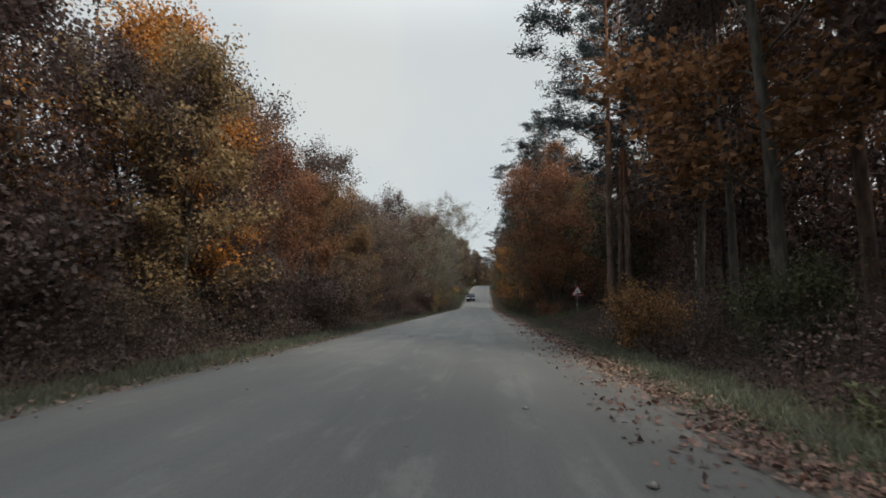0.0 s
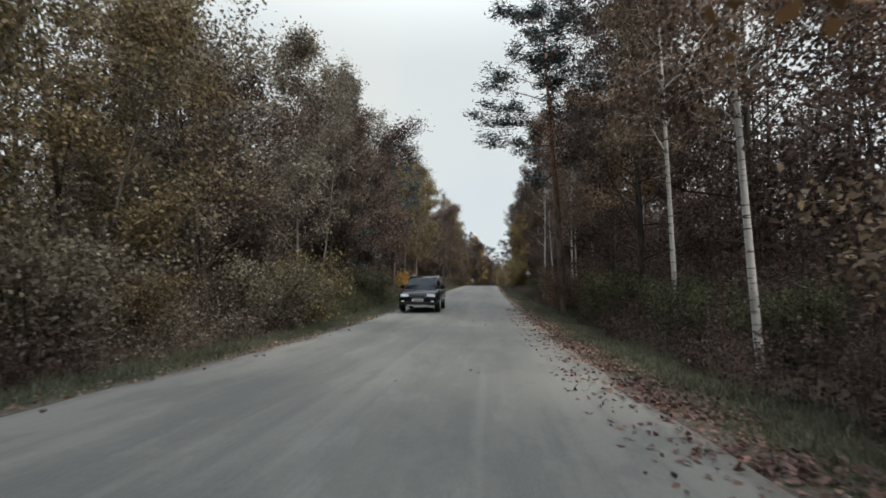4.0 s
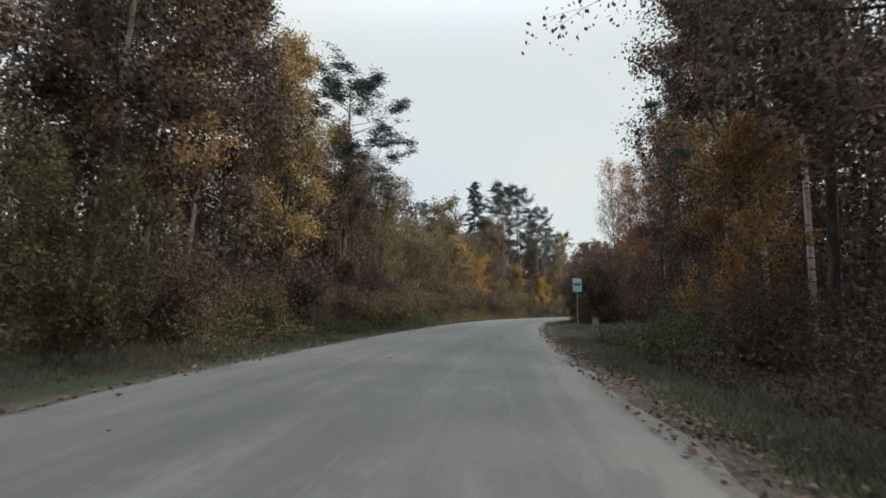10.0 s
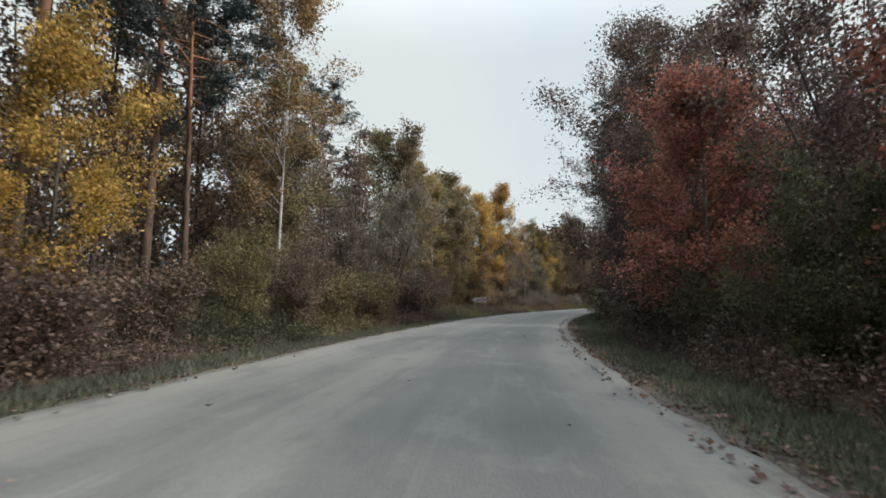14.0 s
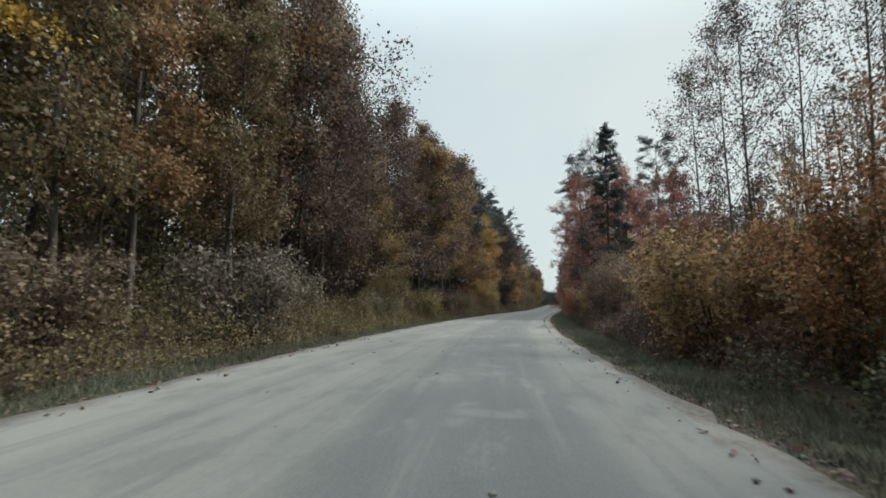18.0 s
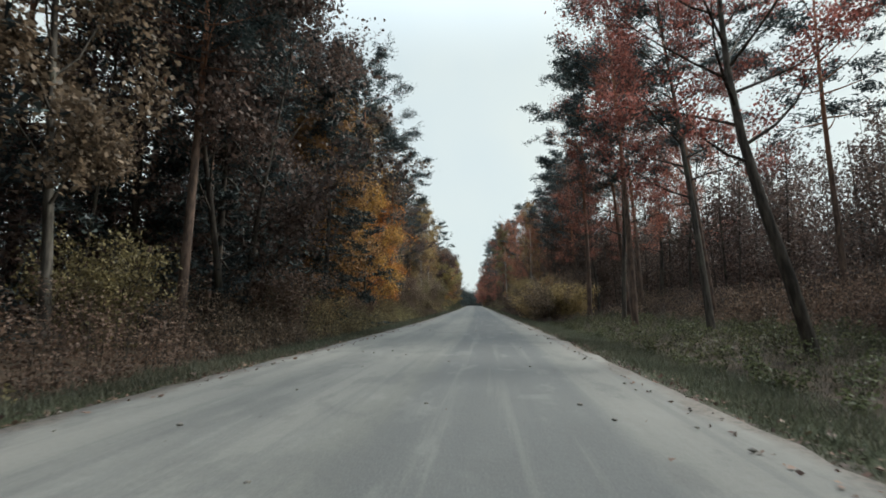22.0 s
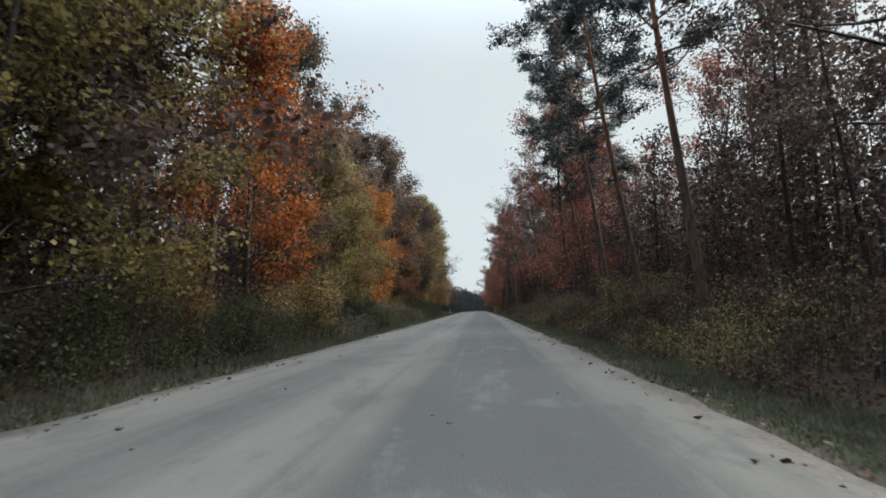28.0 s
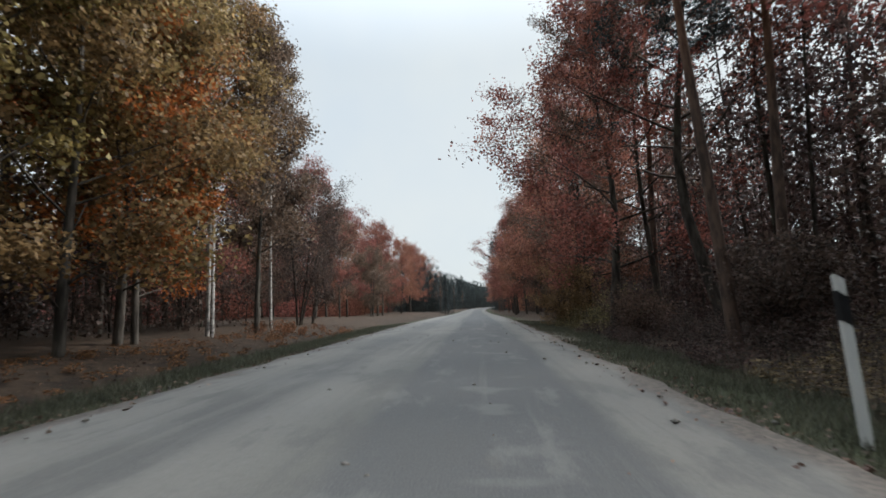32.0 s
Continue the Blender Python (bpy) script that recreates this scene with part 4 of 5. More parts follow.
# trees that stand out: kind, leaves, s, d, height, width
for row in (
        ("maple", "gold", 13, -7.2, 7.6, 1.1), ("maple", "orange", 14, -9, 9, 1.0), ("aspen", "rust", 10, 6.8, 16, 1.2), ("alder", "brown", 44, 6.4, 10, 1.0), ("maple", "gold", 31.5, -6.8, 5.4, 0.8),
        ("maple", "orange", 58, 6.0, 8.6, 1.0), ("pine", "pine", 62, 7.2, 17, 1.1), ("pine", "pine", 24, 7.4, 19, 1.2), ("pine", "pine", 30.5, 9.6, 19, 1.2), ("pine", "pine", 47, 6.4, 18, 1.3), ("pine", "pine", 112, 5.2, 15.5, 1.5), ("maple", "rust", 73, 6.3, 10, 1.0), ("maple", "orange", 79, 6.6, 10.5, 0.9), ("alder", "rust", 86, 6.4, 10, 1.0), ("willow", "grey", 66, -10, 13, 1.1),
        ("willow", "grey", 79, -9.5, 13.5, 1.1), ("aspen", "gold", 172, 7.2, 12, 1.1), ("spruce", "spruce", 189, 10, 19, 1.0), ("spruce", "spruce", 194, 8, 16, 1.0),
        ("bare", "grey", 149, -8, 12, 0.9), ("bare", "grey", 152, -8.5, 13, 0.9), ("bare", "grey", 167, -7.6, 10, 0.9), ("birch", "brown", 223, 9.0, 19, 1.0),
        ("birch", "brown", 217, 9.4, 18, 1.0), ("pine", "pine", 226, 5.4, 16, 1.45), ("maple", "rust", 241, 7.2, 5.0, 0.9), ("birch", "brown", 246, 10, 17, 1.1), ("birch", "gold", 251, 10.6, 16, 1.1), ("pine", "pine", 256, 11.4, 15, 1.0), ("thin_oak", "rust", 262, 10.8, 12, 1.0), ("aspen", "yellow", 399, -9.6, 13, 1.1), ("aspen", "gold", 406, -9.2, 14.5, 1.1), ("aspen", "gold", 412, -10, 16, 1.1), ("pine", "pine", 258, -9.2, 15.5, 1.5),
        ("pine", "pine", 305, -9.4, 20, 1.2), ("pine", "pine", 310, -12.5, 21, 1.1), ("pine", "pine", 314, -11, 22, 1.1), ("pine", "pine", 322, -11, 20, 1.1), ("spruce", "spruce", 300, -12.5, 20.5, 0.9), ("alder", "yellow", 289, -9.0, 8.8, 1.35), ("maple", "gold", 284.5, -9.4, 8.2, 1.2), ("maple", "olive", 278, -9.2, 8.0, 1.2), ("alder", "olive", 273, -9.8, 8.6, 1.1), ("maple", "rust", 458, -9, 9, 1.1), ("maple", "yellow", 316, -7.4, 6.0, 0.8),
         ("birch", "gold", 326, -8.5, 15, 1.0), ("spruce", "spruce", 367, -19, 20, 1.0), ("aspen", "yellow", 370, -11.3, 14.8, 1.15),
        ("maple", "gold", 366, -9.4, 6.4, 1.0), ("aspen", "yellow", 378, -10.7, 17.5, 1.0), ("birch", "gold", 364, -12, 15, 1.0), ("aspen", "gold", 436, -8.4, 15, 1.3), ("spruce", "spruce", 453, -10.7, 20, 1.0),
        ("pine", "pine", 459, -10, 19, 1.2), ("aspen", "yellow", 468, -8.0, 13.5, 1.2), ("maple", "gold", 426, -9, 9, 1.0), ("spruce", "spruce", 434, 8, 15.5, 1.0), ("pine", "pine", 450, 15, 18, 1.0),
        ("spruce", "spruce", 486, -9.5, 18, 1.0), ("thin_oak", "red", 469, 10, 14, 1.0), ("thin_oak", "red", 461, 12, 13, 1.0), ("thin_oak", "red", 497, 9, 14, 0.9),
        ("maple", "yellow", 505, -8.2, 9, 1.0), ("maple", "orange", 509, -8.8, 9.5, 1.0), ("pine", "pine", 515, -8.2, 18, 1.2), ("birch", "gold", 537, 8, 15, 0.8), ("birch", "olive", 562, 6.5, 15, 1.0), ("pine", "pine", 527, 11, 18, 1.2), ("pine", "pine", 531, 12.5, 19, 1.2), ("pine", "pine", 535, 11.5, 18, 1.1), ("thin_oak", "red", 545, 8.5, 14, 1.1), ("thin_oak", "umber", 525, 12, 15, 1.1), ("spruce", "spruce", 529, 14, 19, 1.0),
        ("birch", "gold", 551, -9, 18, 1.0), ("birch", "gold", 562, -9, 18, 1.0), ("maple", "lime", 586, -7.6, 9.5, 1.1), ("maple", "lime", 590, -8.6, 11, 1.1), ("maple", "orange", 597.5, -8.8, 12, 1.0),
        ("maple", "orange", 619, -8.6, 10, 0.9), ("maple", "gold", 613.5, -9.2, 9.5, 0.9), ("maple", "lime", 611.5, -7.6, 7.0, 0.8), ("maple", "rust", 632, -8.4, 9.5, 1.0), ("aspen", "lime", 640, -8.4, 13, 1.1), ("oak", "red", 612, 6.8, 13.5, 1.0), ("aspen", "olive", 652, -8.4, 17, 1.2),
        ("aspen", "lime", 661, -8.8, 17, 1.2), ("maple", "gold", 681, -9, 11, 1.1), ("maple", "orange", 684, -9.4, 10, 1.0), ("birch", "gold", 688, -9.2, 16, 1.0),
        ("birch", "brown", 694, -9.5, 14, 1.1), ("alder", "umber", 698, -9.6, 8, 1.0), ("aspen", "brown", 691, -8.8, 14, 1.0), ("alder", "umber", 702, -10.2, 7, 1.0),
        ("aspen", "brown", 297, -9, 11.5, 1.1), ("alder", "umber", 294, -10, 9.5, 1.1), ("aspen", "olive", 301, -10.4, 14, 1.1), ("birch", "brown", 199, 8.4, 19, 1.1), ("birch", "brown", 206, 9.2, 20, 1.1), ("birch", "brown", 212, 8.6, 19, 1.1), ("birch", "umber", 176, 8.4, 18, 1.0), ("birch", "umber", 177.5, 9.0, 18, 1.0), ("birch", "brown", 181, 8.8, 19, 1.0), ("oak", "red", 457, 8.2, 11.5, 0.9),
        ("pine", "pine", 492, 8, 18, 1.1), ("pine", "pine", 500, 7.6, 17, 1.1), ("aspen", "olive", 198, -8, 16, 1.1), ("bare", "gold", 213, -8.6, 16, 1.0), ("maple", "olive", 214, -7.4, 8, 1.0),
        ("leafless", "brown", 284, 9.2, 12.5, 1.0), ("leafless", "brown", 288, 8.8, 13, 1.0), ("leafless", "brown", 292, 9.6, 12, 1.0), ("leafless", "grey", 296, 10.5, 12, 1.0),
        ("leafless", "grey", 264, -10.5, 12.5, 1.0), ("leafless", "grey", 267, -11.5, 12, 1.0), ("leafless", "grey", 271, -12.5, 11.5, 1.0), ("leafless", "grey", 401, -11.5, 11.5, 1.2),
        ("leafless", "grey", 405, -13, 12, 1.2), ("leafless", "grey", 438, 7.2, 15, 0.7), ("leafless", "brown", 62, -11, 12, 1.2), ("leafless", "brown", 56, -11, 11.5, 1.1),
        ("oak", "red", 689, 6.4, 12, 1.15), ("oak", "brown", 697, 6.6, 11, 1.1), ("pine", "pine", 682, 8.5, 17, 1.0)):
    tree(*row)
for row in (("lime", 163, 6.2, 4.4, 1.2), ("olive", 166.5, 7.0, 4.8, 1.2), ("gold", 217, -9.2, 4.6, 1.2), ("olive", 221, -11.2, 5.2, 1.3), ("gold", 224, -12, 4.8, 1.2),
            ("yellow", 233, -11.6, 5.0, 1.1), ("olive", 214, -8.6, 4.6, 1.2), ("olive", 237, -10.4, 3.6, 1.2), ("gold", 461, -7.2, 4.4, 1.3), ("olive", 464.5, -7.0, 4.2, 1.3), ("gold", 468, -7.4, 4.8, 1.2), ("olive", 281, -8.2, 4.0, 1.2),
            ("olive", 424, -7.0, 3.6, 1.2), ("gold", 512, 6.1, 3.2, 1.3), ("gold", 514.5, 6.4, 3.4, 1.3), ("gold", 528, 7.0, 4.2, 1.3), ("gold", 533, 7.2, 4.5, 1.3),
            ("olive", 538, 7.2, 4.6, 1.3), ("brown", 543, 7.4, 4.8, 1.3), ("gold", 696, 5.6, 3.4, 1.3), ("yellow", 134, -6.6, 2.2, 0.9), ("olive", 209.5, -7.2, 4.0, 1.2), ("olive", 212.5, -7.8, 4.8, 1.2), ("gold", 216, -8.6, 5.2, 1.2), ("brown", 219.5, -9.4, 5.2, 1.2), ("olive", 206.5, -7.0, 3.6, 1.1), ("yellow", 229.5, -9.8, 4.6, 1.0)):
    bush(*row)
# bushes under the edge
hedge(6, 60, L, ["umber", "umber", "brown"], 4.2, 6.0, 8.0, 1.5, 3.4)
hedge(60, 110, L, ["olive", "grey", "gold"], 3.8, 5.8, 7.6, 1.4, 2.8)
hedge(110, 205, L, ["umber", "green", "brown"], 6.0, 6.2, 8.0, 1.2, 2.8)
hedge(236, 260, L, ["brown", "umber", "olive"], 3.0, 6.2, 8.0, 2.0, 4.2)
hedge(260, 345, L, ["olive", "brown", "olive", "umber"], 3.0, 6.2, 8.0, 2.0, 4.4)
hedge(345, 425, L, ["olive", "brown", "grey"], 4.6, 6.4, 8.4, 1.6, 3.4)
hedge(518, 566, L, ["brown", "olive", "brown"], 3.0, 7.2, 9.0, 3.4, 5.4)
hedge(425, 600, L, ["olive", "gold", "brown"], 6.0, 6.4, 8.4, 1.4, 3.0)
hedge(566, 662, L, ["green", "grey", "lime", "green"], 5.0, 6.0, 8.0, 1.2, 2.4)
hedge(8, 140, R, ["rust", "green", "brown"], 4.6, 5.6, 7.4, 1.4, 3.2)
hedge(138, 205, R, ["umber", "umber", "green"], 2.0, 9.0, 11.5, 4.0, 6.6)
hedge(140, 250, R, ["umber", "green", "brown"], 5.6, 5.8, 7.4, 1.2, 2.8)
hedge(265, 276, R, ["umber", "brown", "brown"], 2.1, 6.2, 7.8, 4.0, 6.5)
hedge(276, 305, R, ["rust", "gold", "gold", "rust"], 1.9, 6.2, 8.0, 3.8, 5.3)
hedge(305, 395, R, ["umber", "green", "umber"], 3.8, 5.6, 7.4, 1.6, 3.6)
hedge(395, 430, R, ["gold", "rust", "brown"], 1.9, 6.2, 9.0, 2.8, 4.4)
hedge(430, 455, R, ["brown", "red"], 3.0, 5.6, 7.2, 1.6, 3.0)
hedge(506, 556, R, ["gold", "brown", "olive", "brown"], 1.6, 6.4, 8.4, 2.5, 4.2)
hedge(552, 690, R, ["brown", "umber", "olive"], 5.6, 6.4, 8.4, 1.2, 2.6)


hedge(354, 382, L, ["olive", "gold", "brown", "lime"], 2.4, 11.2, 13.5, 3.4, 5.4)
belt(444, 452, R, [("thin_oak", "red", 12, 15, 2), ("thin_oak", "umber", 12, 15, 2)], 3.6, 7.4, 11, back=False, over=5)




def profile_z(x):
    return np.interp(x, VERGE_D, VERGE_Z)


@functools.lru_cache(None)
def brush_patch(seed, x0, x1, low, high, leaves, size):
    """Six metres of tangled scrub: thin stalks and small leaves in clumps, low beside the road and higher further in. x: metres from the road's middle."""
    rng = np.random.default_rng(3000 + seed)
    stalks, cs, blades = Tubes(), [], []
    n = int(leaves / 70)
    for _ in range(n):
        x, y = x0 + (x1 - x0) * rng.random() ** 0.8, rng.uniform(-3.1, 3.1)
        h = (low + (high - low) * min(1.0, (x - x0) / min(x1 - x0, 2.6))) * rng.uniform(0.45, 1.25)
        z = float(profile_z(x))
        for _ in range(3):
            a, out = rng.random() * 6.28, rng.random() * 0.22 * h
            stalks.add([(x, y, z - 0.1), (x + math.cos(a) * out, y + math.sin(a) * out, z + h)], 0.007, 0.002, 3)
        u, a = rng.random(70), rng.random(70) * 6.28
        r = (0.1 + 0.3 * h * np.sin(np.pi * (0.15 + 0.8 * u))) * np.sqrt(rng.random(70))
        cs.append(np.stack([x + r * np.cos(a), y + r * np.sin(a), z + 0.02 + h * u], 1))
    return stalks.mesh("brush_stalks", BARK["dark"]), leaf_mesh("brush_leaves", np.concatenate(cs), size, LEAF["broad"], rng, 0.7, 0.1, kite=True)


def set_patch(name, mesh, s, sgn, tint, label, category, z=0.0, tall=1.0):
    """Lays a patch beside the road at s; tall: scale of its height."""
    p = at(s, 0, z)
    ob = new(name, mesh)
    ob.matrix_basis = pose(p.x, p.y, p.z, math.degrees(math.atan(slope(s))), 0, -math.degrees(heading(s))) @ Matrix.Rotation(0 if sgn > 0 else math.pi, 4, "Z") @ Matrix.Diagonal((1, 1, tall, 1))
    if tint:
        ob.color = (*TONE[tint], 1)
    return tagged(ob, label, category, kind="stuff")


def brush(s0, s1, sgn, tints, low, high, x0=4.9, x1=8.6, leaves=9000, size=0.066):
    for s in np.arange(s0 + 3, s1, 6.0):
        if shelf(s, sgn * 5.5) > 0.1:
            continue
        stalks, foliage = brush_patch(pick.randrange(3), x0, x1, low, high, leaves, size)
        tall = pick.uniform(0.8, 1.15) * (1.0 if free(s, sgn * 6.0) else 0.5)
        tint = pick.choice(tints)
        set_patch("brush_leaves", foliage, s, sgn, tint, "tangled scrub under the trees with " + TINT[tint], "undergrowth", tall=tall)
        set_patch("brush_stalks", stalks, s, sgn, None, "thin dark stalks of verge scrub", "undergrowth", tall=tall)


brush(-6, 60, L, ("umber", "umber", "brown"), 0.5, 1.7)
brush(60, 108, L, ("umber", "olive", "grey"), 0.5, 1.7)
brush(108, 204, L, ("umber", "green", "green"), 0.5, 1.6)
brush(204, 348, L, ("olive", "green", "brown"), 0.5, 1.7)
brush(348, 564, L, ("brown", "olive", "olive"), 0.5, 1.7)
brush(564, 660, L, ("green", "green", "grey"), 0.8, 1.5)
brush(660, 696, L, ("rust", "brown"), 0.15, 0.5, 5.2, 9.5, 3000)
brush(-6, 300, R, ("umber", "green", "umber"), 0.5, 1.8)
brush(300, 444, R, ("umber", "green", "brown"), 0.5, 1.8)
brush(444, 516, R, ("green", "umber", "green"), 0.25, 0.5, 5.0, 11.0, 6000)
brush(444, 516, R, ("umber", "brown", "umber"), 0.4, 1.9, 11.0, 19.0, 12000, 0.09)
brush(516, 696, R, ("brown", "umber", "olive"), 0.5, 1.6)


# ---- the dense wood behind the edge: patches 12 m long, set end to end ----
PATCH = 12.0


@functools.lru_cache(None)
def wood_patch(seed, high, top, depth):
    """Trunks, limbs and leaves of one patch; x runs away from the road. high: crowns' leaves; top: height of the thick scrub."""
    rng = np.random.default_rng(500 + seed * 17 + int(high + top * 3))
    wood, cs = Tubes(), []
    for k in range(13):
        p = Vector((rng.random() * depth, rng.uniform(-6, 6), -0.5))
        h = rng.uniform(11, 16)
        tip = p + Vector((rng.normal() * 0.6, rng.normal() * 0.6, h))
        mid = p.lerp(tip, 0.5) + Vector((rng.normal() * 0.15, rng.normal() * 0.15, 0))
        wood.add([p, mid, tip], rng.uniform(0.06, 0.14), 0.02, 5)
        for j in range(14):
            u = 0.35 + 0.63 * (j + rng.random()) / 14
            q, a = p.lerp(tip, u), j * 2.4 + rng.random()
            out = Vector((math.cos(a), math.sin(a), 0.35)) * (2.3 - 1.6 * u) * rng.uniform(0.6, 1.2)
            wood.add([q, q + out * 0.6, q + out], 0.022, 0.006, 3)
            n = int(high * 2.5 * rng.uniform(0.3, 1.7))
            w = rng.random((n, 1))
            cs.append(np.array(tuple(q)) + np.array(tuple(out)) * (0.3 + 0.8 * w) + rng.normal(size=(n, 3)) * 0.33)
    for k in range(64):
        x, y, h = rng.random() ** 1.2 * depth, rng.uniform(-6, 6), top * rng.uniform(0.45, 1.35)
        n = int(380 * h / 6)
        u = rng.random(n)
        a, r = rng.random(n) * 6.28, np.sqrt(rng.random(n)) * (0.25 + 1.1 * np.sin(np.pi * (0.12 + 0.85 * u)))
        cs.append(np.stack([x + r * np.cos(a), y + r * np.sin(a), u * h - 0.2], 1))
        wood.add([(x, y, -0.4), (x + rng.normal() * 0.3, y + rng.normal() * 0.3, h * 0.95)], 0.03, 0.008, 3)
    return wood.mesh("woodland_trunks", BARK["dark"]), leaf_mesh("woodland_leaves", np.concatenate(cs), 0.16, LEAF["broad"], rng, 0.8)


def woods(sgn, s0, s1, d0, d1, tint, high, top=6.0):
    """Sets patches of deep wood from s0 to s1 behind the edge trees."""
    for i, s in enumerate(np.arange(s0 + PATCH / 2, s1, PATCH)):
        trunks, leaves = wood_patch(pick.randrange(3), high, top, round(d1 - d0, 1))
        p = at(s, sgn * d0, ground_z(s, sgn * (d0 + 3)))
        m = pose(p.x, p.y, p.z, math.degrees(math.atan(slope(s))), 0, -math.degrees(heading(s))) @ Matrix.Rotation(0 if sgn > 0 else math.pi, 4, "Z")
        a, b = new("woodland_trunks", trunks), new("woodland_leaves", leaves)
        a.matrix_basis = b.matrix_basis = m
        b.color = (*TONE[tint], 1)
        tagged(a, "crowded dark trunks deep in the wood", "woods", kind="stuff")
        tagged(b, "dull autumn foliage deep in the wood with " + TINT[tint], "woods", kind="stuff")


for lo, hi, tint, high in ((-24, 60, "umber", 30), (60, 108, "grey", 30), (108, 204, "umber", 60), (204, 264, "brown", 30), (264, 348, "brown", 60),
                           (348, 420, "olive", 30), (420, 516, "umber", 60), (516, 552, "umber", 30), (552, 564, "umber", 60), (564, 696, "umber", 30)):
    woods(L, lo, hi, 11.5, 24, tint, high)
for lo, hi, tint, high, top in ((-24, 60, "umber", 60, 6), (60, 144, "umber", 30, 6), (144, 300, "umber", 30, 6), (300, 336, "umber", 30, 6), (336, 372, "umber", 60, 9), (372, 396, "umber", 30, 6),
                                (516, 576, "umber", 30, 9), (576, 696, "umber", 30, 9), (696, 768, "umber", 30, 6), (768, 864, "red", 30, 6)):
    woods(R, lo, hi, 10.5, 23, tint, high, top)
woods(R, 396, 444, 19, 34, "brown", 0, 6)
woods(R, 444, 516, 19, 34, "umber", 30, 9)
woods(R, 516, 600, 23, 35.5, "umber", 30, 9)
woods(L, 696, 792, 20, 32.5, "red", 0)
woods(L, 792, 900, 10, 22.5, "spruce", 30)
woods(L, 900, 1150, 8.5, 21, "spruce", 60, 9)
woods(R, 864, 1150, 8.5, 21, "spruce", 60, 9)


@functools.lru_cache(None)
def far_patch(seed):
    rng = np.random.default_rng(900 + seed)
    cs = []
    for k in range(90):
        x, y, h, n = rng.random() * 36, rng.uniform(-13, 13), rng.uniform(5, 14), 80
        u = rng.random(n)
        a, r = rng.random(n) * 6.28, np.sqrt(rng.random(n)) * (0.4 + 2.6 * (1 - u))
        cs.append(np.stack([x + r * np.cos(a), y + r * np.sin(a), u * h - 0.4], 1))
    return leaf_mesh("far_woods", np.concatenate(cs), 0.75, LEAF["spruce"], rng, 0.8)


def far_woods(sgn):
    """The last belt of wood, far behind the rest, which closes the horizon."""
    for s in np.arange(-60, 1000, 24.0):
        p = at(s, sgn * 37, 0.6)
        ob = new("far_woods", far_patch(pick.randrange(3)))
        ob.matrix_basis = pose(p.x, p.y, p.z, math.degrees(math.atan(slope(s))), 0, -math.degrees(heading(s))) @ Matrix.Rotation(0 if sgn > 0 else math.pi, 4, "Z")
        tagged(ob, "dark wall of distant woods", "woods", kind="stuff")


far_woods(L)
far_woods(R)


# ---- things beside and on the road ----
def warning_sign(s, d, hill, zc):
    """A triangular warning sign on a steel pole, facing back along the road: a hill or a bend to the right."""
    ob = new("warning_sign")
    part("pole", rod(0, 0.03, -0.5, zc + 0.6, 0.024), MAT["steel"], ob)
    a = 0.45
    tri = [(-a, zc), (a, zc), (0, zc + a * 1.732)]

    def inset(k):
        cz = zc + a * 0.577
        return [(x * k, cz + (z - cz) * k) for x, z in tri]
    plate = part("plate", slab(tri, -0.012, 0.0, 0.004), MAT["sign_red"], ob, "red-bordered triangular plate")
    part("face", slab(inset(0.78), -0.017, -0.0125), MAT["sign_white"], plate, "white face")
    if hill:
        part("hill_mark", slab([(-0.28, zc + 0.09), (0.32, zc + 0.09), (0.27, zc + 0.21), (0.06, zc + 0.21)], -0.021, -0.0175), MAT["black"], plate, "black mark of a slope")
        part("slope_figure", box(-0.09, 0.03, -0.021, -0.0175, zc + 0.28, zc + 0.34), MAT["black"], plate)
    else:
        arrow = [(-0.06, zc + 0.12), (0.03, zc + 0.12), (0.03, zc + 0.30), (0.05, zc + 0.36), (0.10, zc + 0.42), (0.13, zc + 0.39), (0.14, zc + 0.50), (0.03, zc + 0.49),
                 (0.055, zc + 0.465), (-0.02, zc + 0.40), (-0.06, zc + 0.31)]
        part("bend_mark", slab(arrow, -0.021, -0.0175), MAT["black"], plate, "black mark of a bend to the right")
    part("bracket", box(-0.18, 0.18, 0.0, 0.03, zc - 0.16, zc - 0.12, 0.004), MAT["steel"], ob)
    tagged(ob, "triangular red and white " + ("slope" if hill else "bend") + " warning sign on a thin pole", "road sign")
    return stand(ob, s, d, 4)


